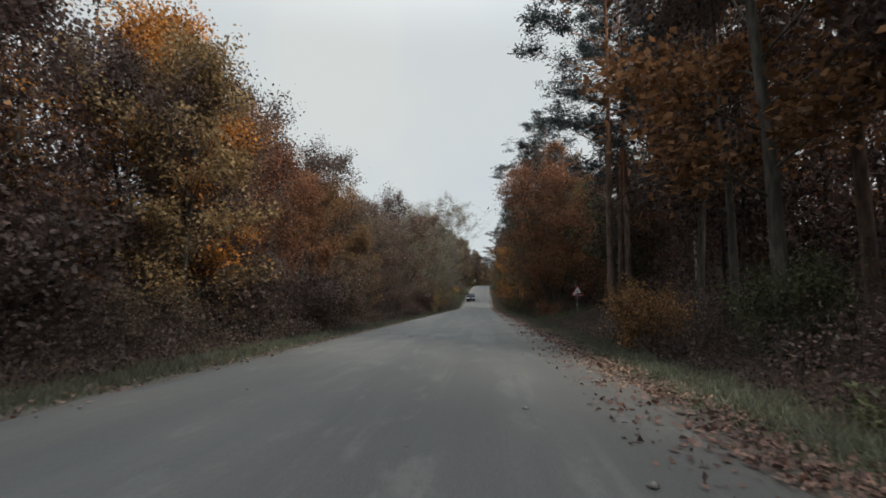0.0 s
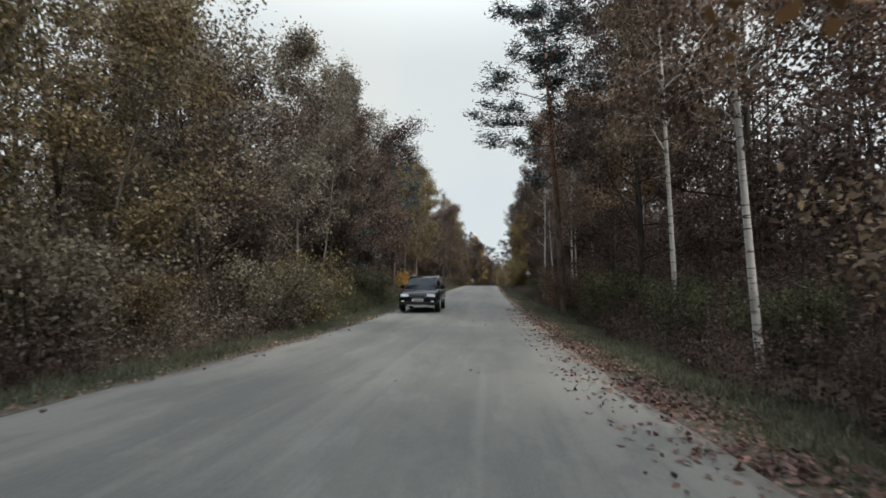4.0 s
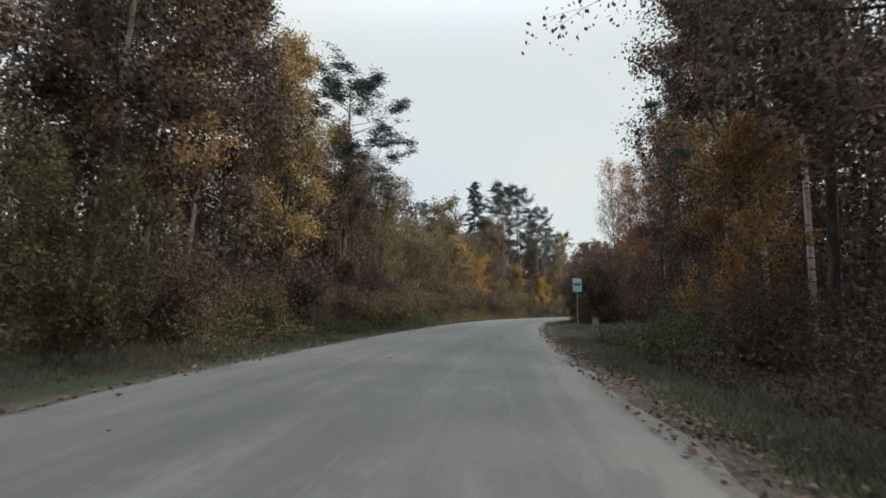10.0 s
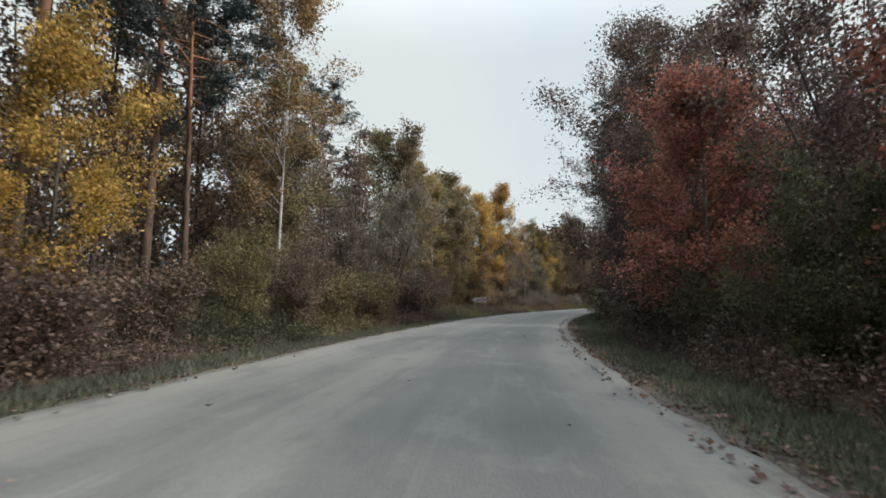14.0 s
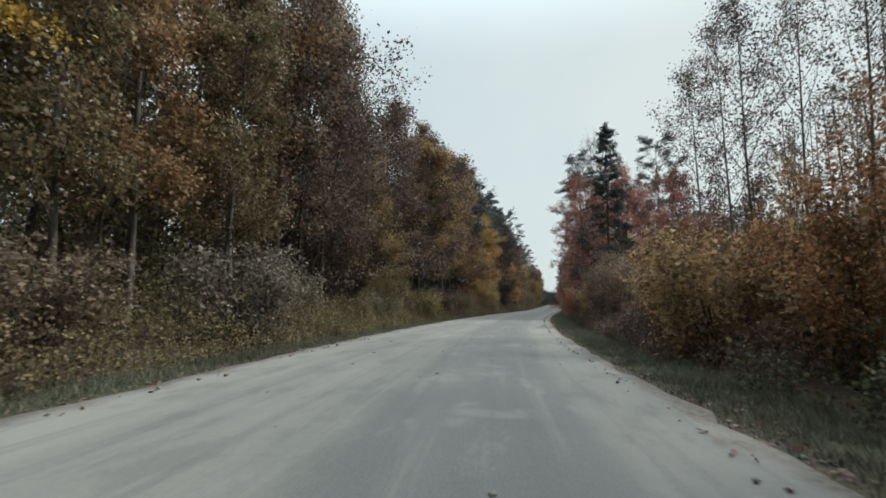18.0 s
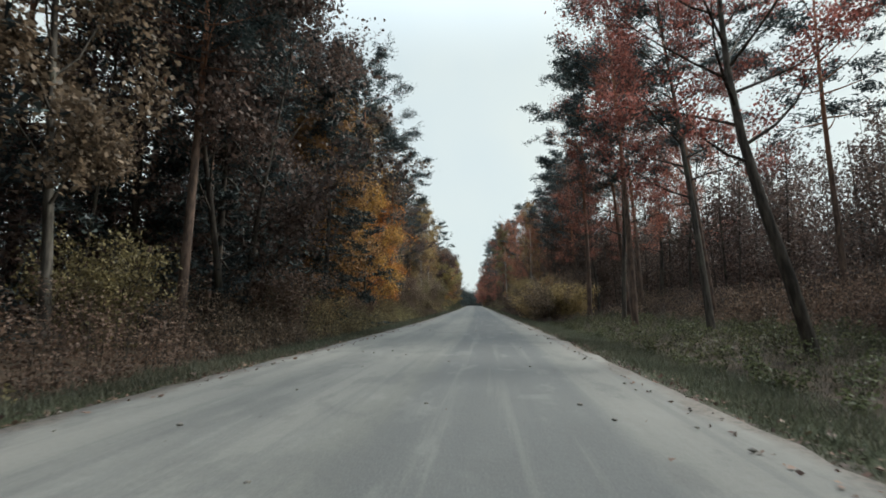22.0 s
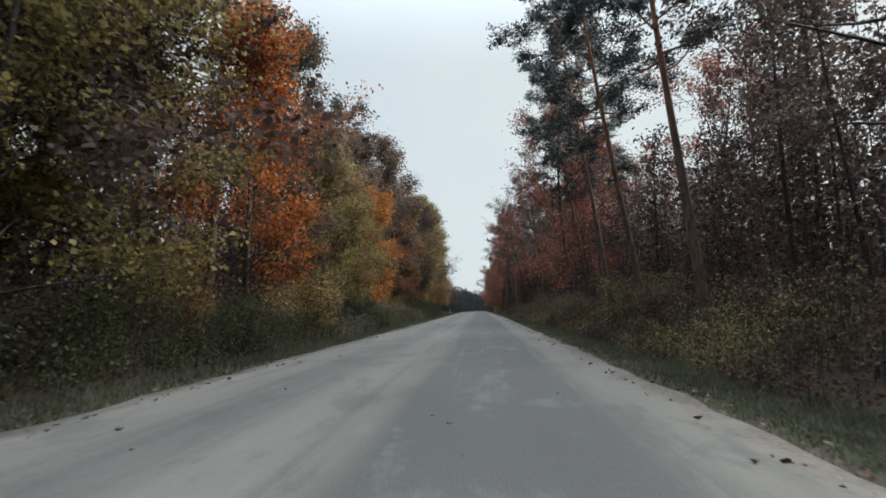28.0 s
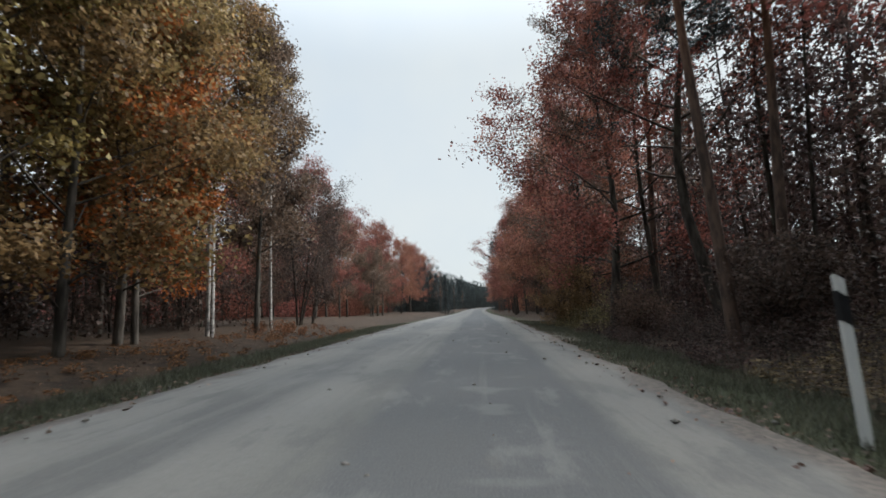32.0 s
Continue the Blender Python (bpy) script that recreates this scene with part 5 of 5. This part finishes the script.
def bus_sign(s, d, back):
    """A bus stop plate on a pole; back: seen from behind."""
    ob = new("bus_stop_sign")
    part("pole", rod(0, 0.03, -0.4, 2.85, 0.022), MAT["steel"], ob)
    k = -1 if back else 1
    pl = part("plate", slab([(-0.26, 2.02), (0.26, 2.02), (0.26, 2.84), (-0.26, 2.84)], -0.016 if not back else 0.06, 0.0 if not back else 0.076, 0.005),
              MAT["sign_back" if back else "sign_blue"], ob)
    y = -0.021 if not back else 0.077
    if back:
        for x in (-0.17, 0.17):
            part("rail", box(x - 0.012, x + 0.012, 0.045, 0.059, 1.95, 2.81), MAT["steel"], pl)
    else:
        part("pictogram_panel", box(-0.22, 0.22, y, y + 0.0045, 2.3, 2.8), MAT["sign_pale"], pl, "white square panel")
        bus = part("bus_mark", slab([(-0.2, 2.40), (0.2, 2.40), (0.2, 2.55), (0.17, 2.58), (-0.2, 2.58)], y - 0.004, y - 0.0005), MAT["black"], pl, "black bus pictogram")
        for x in (-0.15, -0.06, 0.03, 0.12):
            part("window_mark", box(x - 0.033, x + 0.033, y - 0.008, y - 0.0045, 2.49, 2.545), MAT["sign_white"], bus)
        for x in (-0.11, 0.11):
            w = rod(0, 0, -0.002, 0.002, 0.035)
            bmesh.ops.transform(w, matrix=Matrix.Translation((x, y - 0.0065, 2.40)) @ Matrix.Rotation(math.pi / 2, 4, "X"), verts=w.verts[:])
            part("wheel_mark", w, MAT["black"], bus)
    tagged(ob, "bus stop plate on a tall pole" + (" with its grey back showing" if back else " with a black bus mark"), "road sign")
    return stand(ob, s, d, -6 if back else 3)


def bench(s, d, turn, slats, label):
    ob = new("bench")
    for x in (-0.62, 0.62):
        part("support", slab([(-0.19, -0.2), (0.19, -0.2), (0.15, 0.42), (-0.15, 0.42)], x - 0.07, x + 0.07, 0.012), MAT["concrete"], ob, "pale concrete support").matrix_basis = Matrix.Rotation(math.pi / 2, 4, "Z")
    for i in range(slats):
        y = -0.17 + 0.34 * i / (slats - 1)
        part("slat", box(-0.95, 0.95, y - 0.05, y + 0.05, 0.42, 0.462, 0.008), MAT["slat"], ob)
    tagged(ob, label, "bench")
    return stand(ob, s, d, turn)


def words(text, x, z, size, mat, parent, y, width=None):
    cu = bpy.data.curves.new("lettering", "FONT")
    cu.body, cu.size, cu.extrude, cu.offset = text, size, 0.002, 0.006
    cu.materials.append(mat)
    cu.space_character = 0.95
    ob = new("lettering", cu)
    ob.parent = parent
    ob.matrix_basis = Matrix.Translation((x, y, z)) @ Matrix.Rotation(math.pi / 2, 4, "X")
    if width:
        bpy.context.view_layer.update()
        ob.matrix_basis = ob.matrix_basis @ Matrix.Diagonal((width / max(ob.dimensions.x, 0.01), 1, 1, 1))
    return ob


def direction_sign(s, d):
    """A brown tourist sign on two posts with an arrow to the left."""
    ob = new("direction_sign")
    for x in (-0.55, 0.5):
        part("post", rod(x, 0.06, -1.1, 1.35, 0.032), MAT["steel"], ob)
    z0, z1 = 1.13 , 1.71 
    pl = part("plate", slab([(-1.05, z0), (1.08, z0), (1.08, z1), (-1.05, z1)], -0.012, 0.0, 0.004), MAT["sign_white"], ob, "white-edged plate")
    part("face", slab([(-1.02, z0 + 0.03), (1.05, z0 + 0.03), (1.05, z1 - 0.03), (-1.02, z1 - 0.03)], -0.0165, -0.0125), MAT["sign_brown"], pl, "brown face")
    y = -0.022
    part("arrow", slab([(-0.97, 1.43), (-0.86, 1.53), (-0.86, 1.47), (-0.74, 1.47), (-0.74, 1.39), (-0.86, 1.39), (-0.86, 1.33)], y, y + 0.004), MAT["sign_white"], pl)
    sq = part("pictogram_panel", box(-0.7, -0.34, y, y + 0.004, z0 + 0.09, z1 - 0.09), MAT["sign_white"], pl)
    for i, w in enumerate((0.26, 0.18, 0.24)):
        part("pictogram_bar", box(-0.52 - w / 2, -0.52 + w / 2, y - 0.004, y - 0.0005, 1.28 + i * 0.11, 1.33 + i * 0.11), MAT["black"], sq)
    words("SKOMANTŲ", -0.28, 1.46, 0.25, MAT["sign_white"], pl, y, 1.0)
    words("PILIAKALNIS", -0.28, 1.19, 0.25, MAT["sign_white"], pl, y, 1.0)
    words("0,5", 0.78, 1.34, 0.22, MAT["sign_white"], pl, y)
    tagged(ob, "brown hillfort direction sign with white lettering on two posts", "road sign")
    stand(ob, s, d, -4, ground_z(s, d) + 0.5)
    ob.matrix_basis = ob.matrix_basis @ Matrix.Rotation(radians(-2), 4, "Y")
    return ob


def name_board(s, d):
    """A long narrow place board on two posts, seen from behind."""
    ob = new("place_name_sign")
    for x in (-0.44, 0.36):
        part("post", rod(x, -0.03, -0.6, 1.5, 0.025), MAT["steel"], ob)
    part("plate", slab([(-0.6, 1.24), (0.6, 1.24), (0.6, 1.5), (-0.6, 1.5)], 0.0, 0.014, 0.004), MAT["board_back"], ob, "pale blue-grey back of the plate")
    for z in (1.29, 1.45):
        part("rail", box(-0.55, 0.55, -0.012, -0.001, z - 0.012, z + 0.012), MAT["steel"], ob)
    tagged(ob, "narrow place board on two thin posts with its pale back showing", "road sign")
    return stand(ob, s, d, -3)


def guide_post(s, d, lean):
    ob = new("guide_post")
    bm = slab([(-0.036, -0.25), (0.036, -0.25), (0.036, 1.28), (-0.036, 1.33)], -0.03, 0.03, 0.01)
    part("body", bm, MAT["post"], ob)
    part("band", slab([(-0.039, 0.96), (0.039, 0.90), (0.039, 1.14), (-0.039, 1.2)], -0.033, 0.033, 0.005), MAT["black"], ob, "slanted black band")
    part("reflector", box(-0.018, 0.018, -0.039, -0.0335, 1.0, 1.1, 0.002), MAT["plastic"], ob)
    tagged(ob, "white plastic guide post with a black band, on the verge", "guide post", "guide posts")
    stand(ob, s, d)
    ob.matrix_basis = ob.matrix_basis @ Matrix.Rotation(radians(lean), 4, "Y")
    return ob


def loft(sections, mat_name, name, parent, bevel=0.0):
    """A body from rings of the same number of points."""
    bm = bmesh.new()
    rings = [[bm.verts.new(p) for p in ring] for ring in sections]
    for a, b in zip(rings, rings[1:]):
        n = len(a)
        for i in range(n):
            bm.faces.new((a[i], a[(i + 1) % n], b[(i + 1) % n], b[i]))
    bm.faces.new(rings[0][::-1])
    bm.faces.new(rings[-1])
    bmesh.ops.recalc_face_normals(bm, faces=bm.faces[:])
    if bevel:
        bmesh.ops.bevel(bm, geom=bm.edges[:], offset=bevel, segments=2, affect="EDGES")
    for f in bm.faces:
        f.smooth = True
    return part(name, bm, MAT[mat_name], parent)


def car(s, d):
    """A dark off-road car that faces back along the road (its nose towards -y)."""
    ob = new("car")

    def ring(y, w, z0, z1, k=0.93):
        return [(-w * k, y, z0), (w * k, y, z0), (w, y, z0 + 0.2), (w, y, z0 + (z1 - z0) * 0.6), (w * 0.95, y, z1 - 0.03), (w * 0.8, y, z1), (-w * 0.8, y, z1),
                (-w * 0.95, y, z1 - 0.03), (-w, y, z0 + (z1 - z0) * 0.6), (-w, y, z0 + 0.2)]
    body = loft([ring(-2.32, 0.74, 0.42, 0.74), ring(-2.22, 0.86, 0.36, 0.88), ring(-1.9, 0.93, 0.32, 0.98), ring(-1.1, 0.945, 0.32, 1.06), ring(0.2, 0.945, 0.32, 1.1),
                 ring(1.6, 0.94, 0.32, 1.12), ring(2.15, 0.9, 0.36, 1.1), ring(2.33, 0.8, 0.45, 1.0)], "car_paint", "body", ob)

    def cab(y, w, z0, w1, z1):
        return [(-w, y, z0), (w, y, z0), (w1, y, z1), (-w1, y, z1)]
    cabin = loft([cab(-1.12, 0.80, 1.03, 0.78, 1.06), cab(-0.40, 0.86, 1.05, 0.66, 1.60), cab(0.1, 0.87, 1.07, 0.67, 1.68), cab(1.4, 0.86, 1.09, 0.66, 1.66),
                  cab(1.95, 0.84, 1.09, 0.64, 1.55), cab(2.2, 0.8, 1.06, 0.72, 1.12)], "car_paint", "cabin", ob)
    wind = bmesh.new()
    vs = [wind.verts.new(p) for p in ((-0.74, -1.075, 1.09), (0.74, -1.075, 1.09), (0.615, -0.43, 1.585), (-0.615, -0.43, 1.585))]
    wind.faces.new(vs)
    bmesh.ops.solidify(wind, geom=wind.faces[:], thickness=0.03)
    part("windscreen", wind, MAT["glass"], cabin)
    for sx in (-1, 1):
        w = bmesh.new()
        vs = [w.verts.new((sx * x, y, z)) for x, y, z in ((0.872, -0.35, 1.12), (0.878, 0.5, 1.13), (0.70, 0.5, 1.6), (0.69, -0.2, 1.56))]
        w.faces.new(vs)
        bmesh.ops.solidify(w, geom=w.faces[:], thickness=0.02)
        part("side_window", w, MAT["glass"], cabin)
        hl = box(sx * 0.60 - 0.2, sx * 0.60 + 0.2, -2.34, -2.12, 0.70, 0.86, 0.04)
        part("headlight", hl, MAT["lamp"], ob, "clear headlight")
        part("fog_light", box(sx * 0.68 - 0.07, sx * 0.68 + 0.07, -2.345, -2.25, 0.47, 0.56, 0.02), MAT["lamp"], ob)
        part("mirror", box(sx * 0.99 - 0.11, sx * 0.99 + 0.11, -0.72, -0.58, 1.06, 1.24, 0.04), MAT["car_paint"], ob)
        part("roof_rail", box(sx * 0.6 - 0.02, sx * 0.6 + 0.02, -0.1, 1.6, 1.68, 1.73, 0.01), MAT["silver"], cabin)
        for y in (-1.42, 1.28):
            def disc(r, half, x):
                bm = bmesh.new()
                bmesh.ops.create_cone(bm, cap_ends=True, segments=28, radius1=r, radius2=r, depth=half * 2, matrix=Matrix.Translation((x, y, 0.36)) @ Matrix.Rotation(math.pi / 2, 4, "Y"))
                bmesh.ops.bevel(bm, geom=[e for e in bm.edges if len(e.link_faces) == 2 and e.calc_face_angle(0) > 1], offset=0.03, segments=2, affect="EDGES")
                return bm
            wh = new("wheel")
            wh.parent = ob
            part("tyre", disc(0.36, 0.115, sx * 0.83), MAT["rubber"], wh)
            part("rim", disc(0.24, 0.12, sx * 0.835), MAT["rim"], wh)
    part("grille", box(-0.38, 0.38, -2.345, -2.25, 0.66, 0.84, 0.03), MAT["chrome"], ob, "chrome-framed grille")
    part("grille_mesh", box(-0.33, 0.33, -2.36, -2.3, 0.69, 0.81, 0.02), MAT["plastic"], ob)
    part("bumper", box(-0.82, 0.82, -2.37, -2.1, 0.36, 0.56, 0.05), MAT["plastic"], ob)
    part("skid_plate", box(-0.5, 0.5, -2.385, -2.2, 0.30, 0.37, 0.02), MAT["silver"], ob)
    pl = part("number_plate", box(-0.26, 0.26, -2.385, -2.372, 0.53, 0.64, 0.003), MAT["sign_white"], ob)
    part("plate_bar", box(-0.2, 0.2, -2.39, -2.386, 0.565, 0.605), MAT["black"], pl)
    tagged(ob, "black off-road car with bright headlights on the road", "car")
    p = at(s, d, 0.045)
    ob.matrix_basis = pose(p.x, p.y, p.z, math.degrees(math.atan(slope(s))), 0, -math.degrees(heading(s)))
    return ob


warning_sign(35.0, 7.8, True, 1.56)
warning_sign(160.5, 7.4, False, 2.05)
name_board(175.3, -7.8)
bus_sign(225.3, -6.7, True)
bench(226.6, -7.9, 4, 2, "weathered bench with a dark top on two pale supports")
bus_sign(259.8, 5.15, False)
bench(260.0, 6.2, 97, 3, "low bench of green slats on concrete supports")
direction_sign(359.8, -7.9)
guide_post(673.9, 3.95, -3)
guide_post(674.3, -4.9, -3)
car(112.0, -1.75)


# ---- sandy aprons beside the road ----
MAT_SAND = plain("trodden_sandy_gravel", (0.12, 0.105, 0.085), 0.95, 0, 18, 0.4)


def apron(name, s0, s1, d0, d1, label):
    sl, dl = np.linspace(s0, s1, 14), np.linspace(d0, d1, 9)
    verts, faces = [], []
    for i, s in enumerate(sl):
        for j, d in enumerate(dl):
            u, v = 2 * i / 13 - 1, 2 * j / 8 - 1
            k = 1 + 0.1 * noise.noise((s * 0.5, d * 0.7, 2))
            ss, dd = (s0 + s1) / 2 + (s1 - s0) / 2 * u * k * math.sqrt(1 - 0.35 * v * v), (d0 + d1) / 2 + (d1 - d0) / 2 * v * math.sqrt(1 - 0.35 * u * u)
            verts.append(at(ss, dd, ground_z(ss, dd) + 0.03))
    for i in range(13):
        for j in range(8):
            a = i * 9 + j
            faces.append((a, a + 1, a + 10, a + 9))
    return tagged(new(name, mesh_of(name, verts, faces, (MAT_SAND,))), label, "ground", kind="structure")


apron("pavement_layby", 211, 229, -4.7, -2.9, "sandy lay-by at the bus stop")
apron("pavement_track", 684, 689, 2.9, 6.0, "sandy field track joining the road")


# ---- grass, weeds, fallen leaves and stones ----
def scatter(name, label, category, s0, s1, per_m, sides, tint, size, lay, aspect, seed):
    """Loose leaves: sides is a list of (d low, d high, weight)."""
    rng = np.random.default_rng(seed)
    n = int((s1 - s0) * per_m)
    s = rng.uniform(s0, s1, n)
    w = np.array([x[2] for x in sides], dtype=float)
    which = rng.choice(len(sides), n, p=w / w.sum())
    lo, hi = np.array([x[0] for x in sides])[which], np.array([x[1] for x in sides])[which]
    clump = np.array([noise.noise((a * 0.35, b * 3.0, seed)) for a, b in zip(s, which)])
    keep = rng.random(n) < np.clip(0.65 + 1.1 * clump, 0.08, 1)
    s, lo, hi = s[keep], lo[keep], hi[keep]
    d = lo + (hi - lo) * rng.random(len(s)) ** 0.8
    h = np.interp(s, LINE_S, LINE_H)
    gz = np.array([ground_z(a, b) for a, b in zip(s, d)])
    on_road = np.abs(d) < HALF - 0.1
    gz = np.where(on_road, 0.03 * (1 - (d / HALF) ** 2) + 0.025, gz)
    base = np.stack([np.interp(s, LINE_S, LINE_X) + d * np.cos(h), np.interp(s, LINE_S, LINE_Y) - d * np.sin(h), np.interp(s, LINE_S, LINE_Z) + gz], 1)
    m = len(s)
    k = size * (0.5 + rng.random((m, 1)))
    az = rng.random(m) * 6.28
    u = np.stack([np.cos(az), np.sin(az), rng.normal(size=m) * lay], 1)
    q = np.stack([-np.sin(az), np.cos(az), rng.normal(size=m) * lay], 1)
    c = base + np.array([0, 0, 0.012])
    v = np.stack([c - u * k * 0.5 + q * k * aspect * 0.5, c - u * k * 0.4 - q * k * aspect * 0.5, c + u * k * 0.5 + np.array([0, 0, 0.015])], 1)
    return tagged(new(name, fast_mesh(name, v.reshape(-1, 3), np.arange(m * 3).reshape(-1, 3), LEAF[tint])), label, category, kind="stuff")


@functools.lru_cache(None)
def grass_patch(seed, x0, x1, per_m2, level, height=0.13, tint="grass"):
    """Six metres of short verge grass, longer away from the road. level: lies flat at that height, or follows the verge."""
    rng = np.random.default_rng(4000 + seed)
    n = int(6 * (x1 - x0) * per_m2)
    x, y = x0 + (x1 - x0) * rng.random(n), rng.uniform(-3.05, 3.05, n)
    keep = rng.random(n) < np.clip(0.75 + 1.2 * np.array([noise.noise((q * 1.3, w * 1.3, seed)) for q, w in zip(x, y)]), 0.12, 1) * np.clip((x - x0) / 0.35, 0.25, 1)
    x, y = x[keep], y[keep]
    n = len(x)
    h = (0.05 + height * np.clip((x - x0) / (x1 - x0), 0, 1)) * (0.4 + 1.1 * rng.random(n))
    base = np.stack([x, y, profile_z(x) if level is None else 0 * x + level], 1)
    az = rng.random(n) * 6.28
    u = np.stack([np.cos(az), np.sin(az), 0 * az], 1) * (0.005 + 0.006 * rng.random((n, 1)))
    tip = base + np.stack([rng.normal(size=n) * 0.45 * h, rng.normal(size=n) * 0.45 * h, h], 1)
    v = np.stack([base - u - np.array([0, 0, 0.02]), base + u - np.array([0, 0, 0.02]), tip], 1)
    return fast_mesh("verge_grass", v.reshape(-1, 3), np.arange(n * 3).reshape(-1, 3), LEAF[tint])


@functools.lru_cache(None)
def litter_patch(seed, x0, x1, peak, count):
    """Six metres of fallen leaves, thickest at peak metres from the road's middle."""
    rng = np.random.default_rng(5000 + seed)
    x = np.where(rng.random(count) < 0.7, peak + rng.normal(size=count) * 0.32, rng.uniform(x0, x1, count))
    x, y = np.clip(x, x0, x1), rng.uniform(-3.0, 3.0, count)
    keep = rng.random(count) < np.clip(0.7 + 1.2 * np.array([noise.noise((q * 0.8, w * 0.8, seed + 4)) for q, w in zip(x, y)]), 0.1, 1)
    x, y = x[keep], y[keep]
    z = np.where(x < 3.05, 0.04, profile_z(x) + 0.022) + 0.012 * rng.random(len(x))
    return leaf_mesh("fallen_leaves", np.stack([x, y, z], 1), 0.058, LEAF["litter"], rng, 0.8, 0.0, 0.78, kite=True)


for s in np.arange(-9, 700, 6.0):
    for sgn in (L, R):
        if shelf(s, sgn * 5.5) > 0.1:
            set_patch("verge_grass", grass_patch(pick.randrange(3), 3.7, 9.0, 150 if sgn > 0 else 320, 0.2 if sgn > 0 else 0.06), s, sgn, None, "short trodden grass round the bus stop", "grass")
        else:
            set_patch("verge_grass", grass_patch(pick.randrange(4), 3.3, 5.5, 800, None), s, sgn, None, "short green grass on the verge", "grass")
        if sgn > 0 and 441 < s < 519:
            set_patch("meadow_grass", grass_patch(pick.randrange(4), 5.2, 14.0, 260, None, 0.5, "herb"), s, sgn, None, "tall dry brownish grass under thin oaks", "grass")
        heavy = 4200 if sgn > 0 and s < 112 else 1300 if sgn > 0 and s < 345 else 550
        set_patch("fallen_leaves", litter_patch(pick.randrange(3), 2.3 if heavy > 3000 else 2.9, 5.6 if sgn > 0 else 7.0, 3.5, heavy), s, sgn, None, "brown fallen leaves along the road edge", "leaves")
scatter("fallen_leaves", "thick brown leaf litter under the trees", "leaves", 655, 702, 420, [(-10.0, -3.6, 2), (4.5, 9.0, 1)], "litter", 0.05, 0.35, 0.8, 14)
scatter("fallen_leaves", "brown leaf litter on the trodden ground at the bus stop", "leaves", 249, 267, 260, [(3.7, 9.0, 1)], "litter", 0.05, 0.3, 0.8, 15)
scatter("fallen_leaves", "scattered leaves lying on the road", "leaves", -5, 700, 1.0, [(-3.0, 3.0, 1)], "litter", 0.038, 0.2, 0.7, 7)


def stones(name, per_m, s0, s1, seed):
    rng = np.random.default_rng(seed)
    bm_v, bm_f = [], []
    for s in np.arange(s0, s1, 1 / per_m):
        sg = rng.choice([-1, 1])
        d = sg * (rng.uniform(2.7, 3.7) if rng.random() < 0.8 else rng.uniform(0, 3))
        z = 0.05 if abs(d) < 3 else ground_z(s, d) + 0.02
        p = at(s + rng.uniform(-0.5, 0.5), d, z)
        r = rng.uniform(0.015, 0.045)
        i0 = len(bm_v)
        for x, y, zz in ((1, 0, 0), (-1, 0, 0), (0, 1, 0), (0, -1, 0), (0, 0, 1), (0, 0, -1)):
            bm_v.append(p + Vector((x, y, zz * 0.6)) * r * rng.uniform(0.7, 1.3))
        for f in ((0, 2, 4), (2, 1, 4), (1, 3, 4), (3, 0, 4), (2, 0, 5), (1, 2, 5), (3, 1, 5), (0, 3, 5)):
            bm_f.append(tuple(i0 + q for q in f))
    tagged(new(name, fast_mesh(name, [tuple(v) for v in bm_v], bm_f, MAT["stone"])), "small stones along the road edge", "stones", kind="stuff")


stones("edge_stones", 4.0, -5, 700, 12)
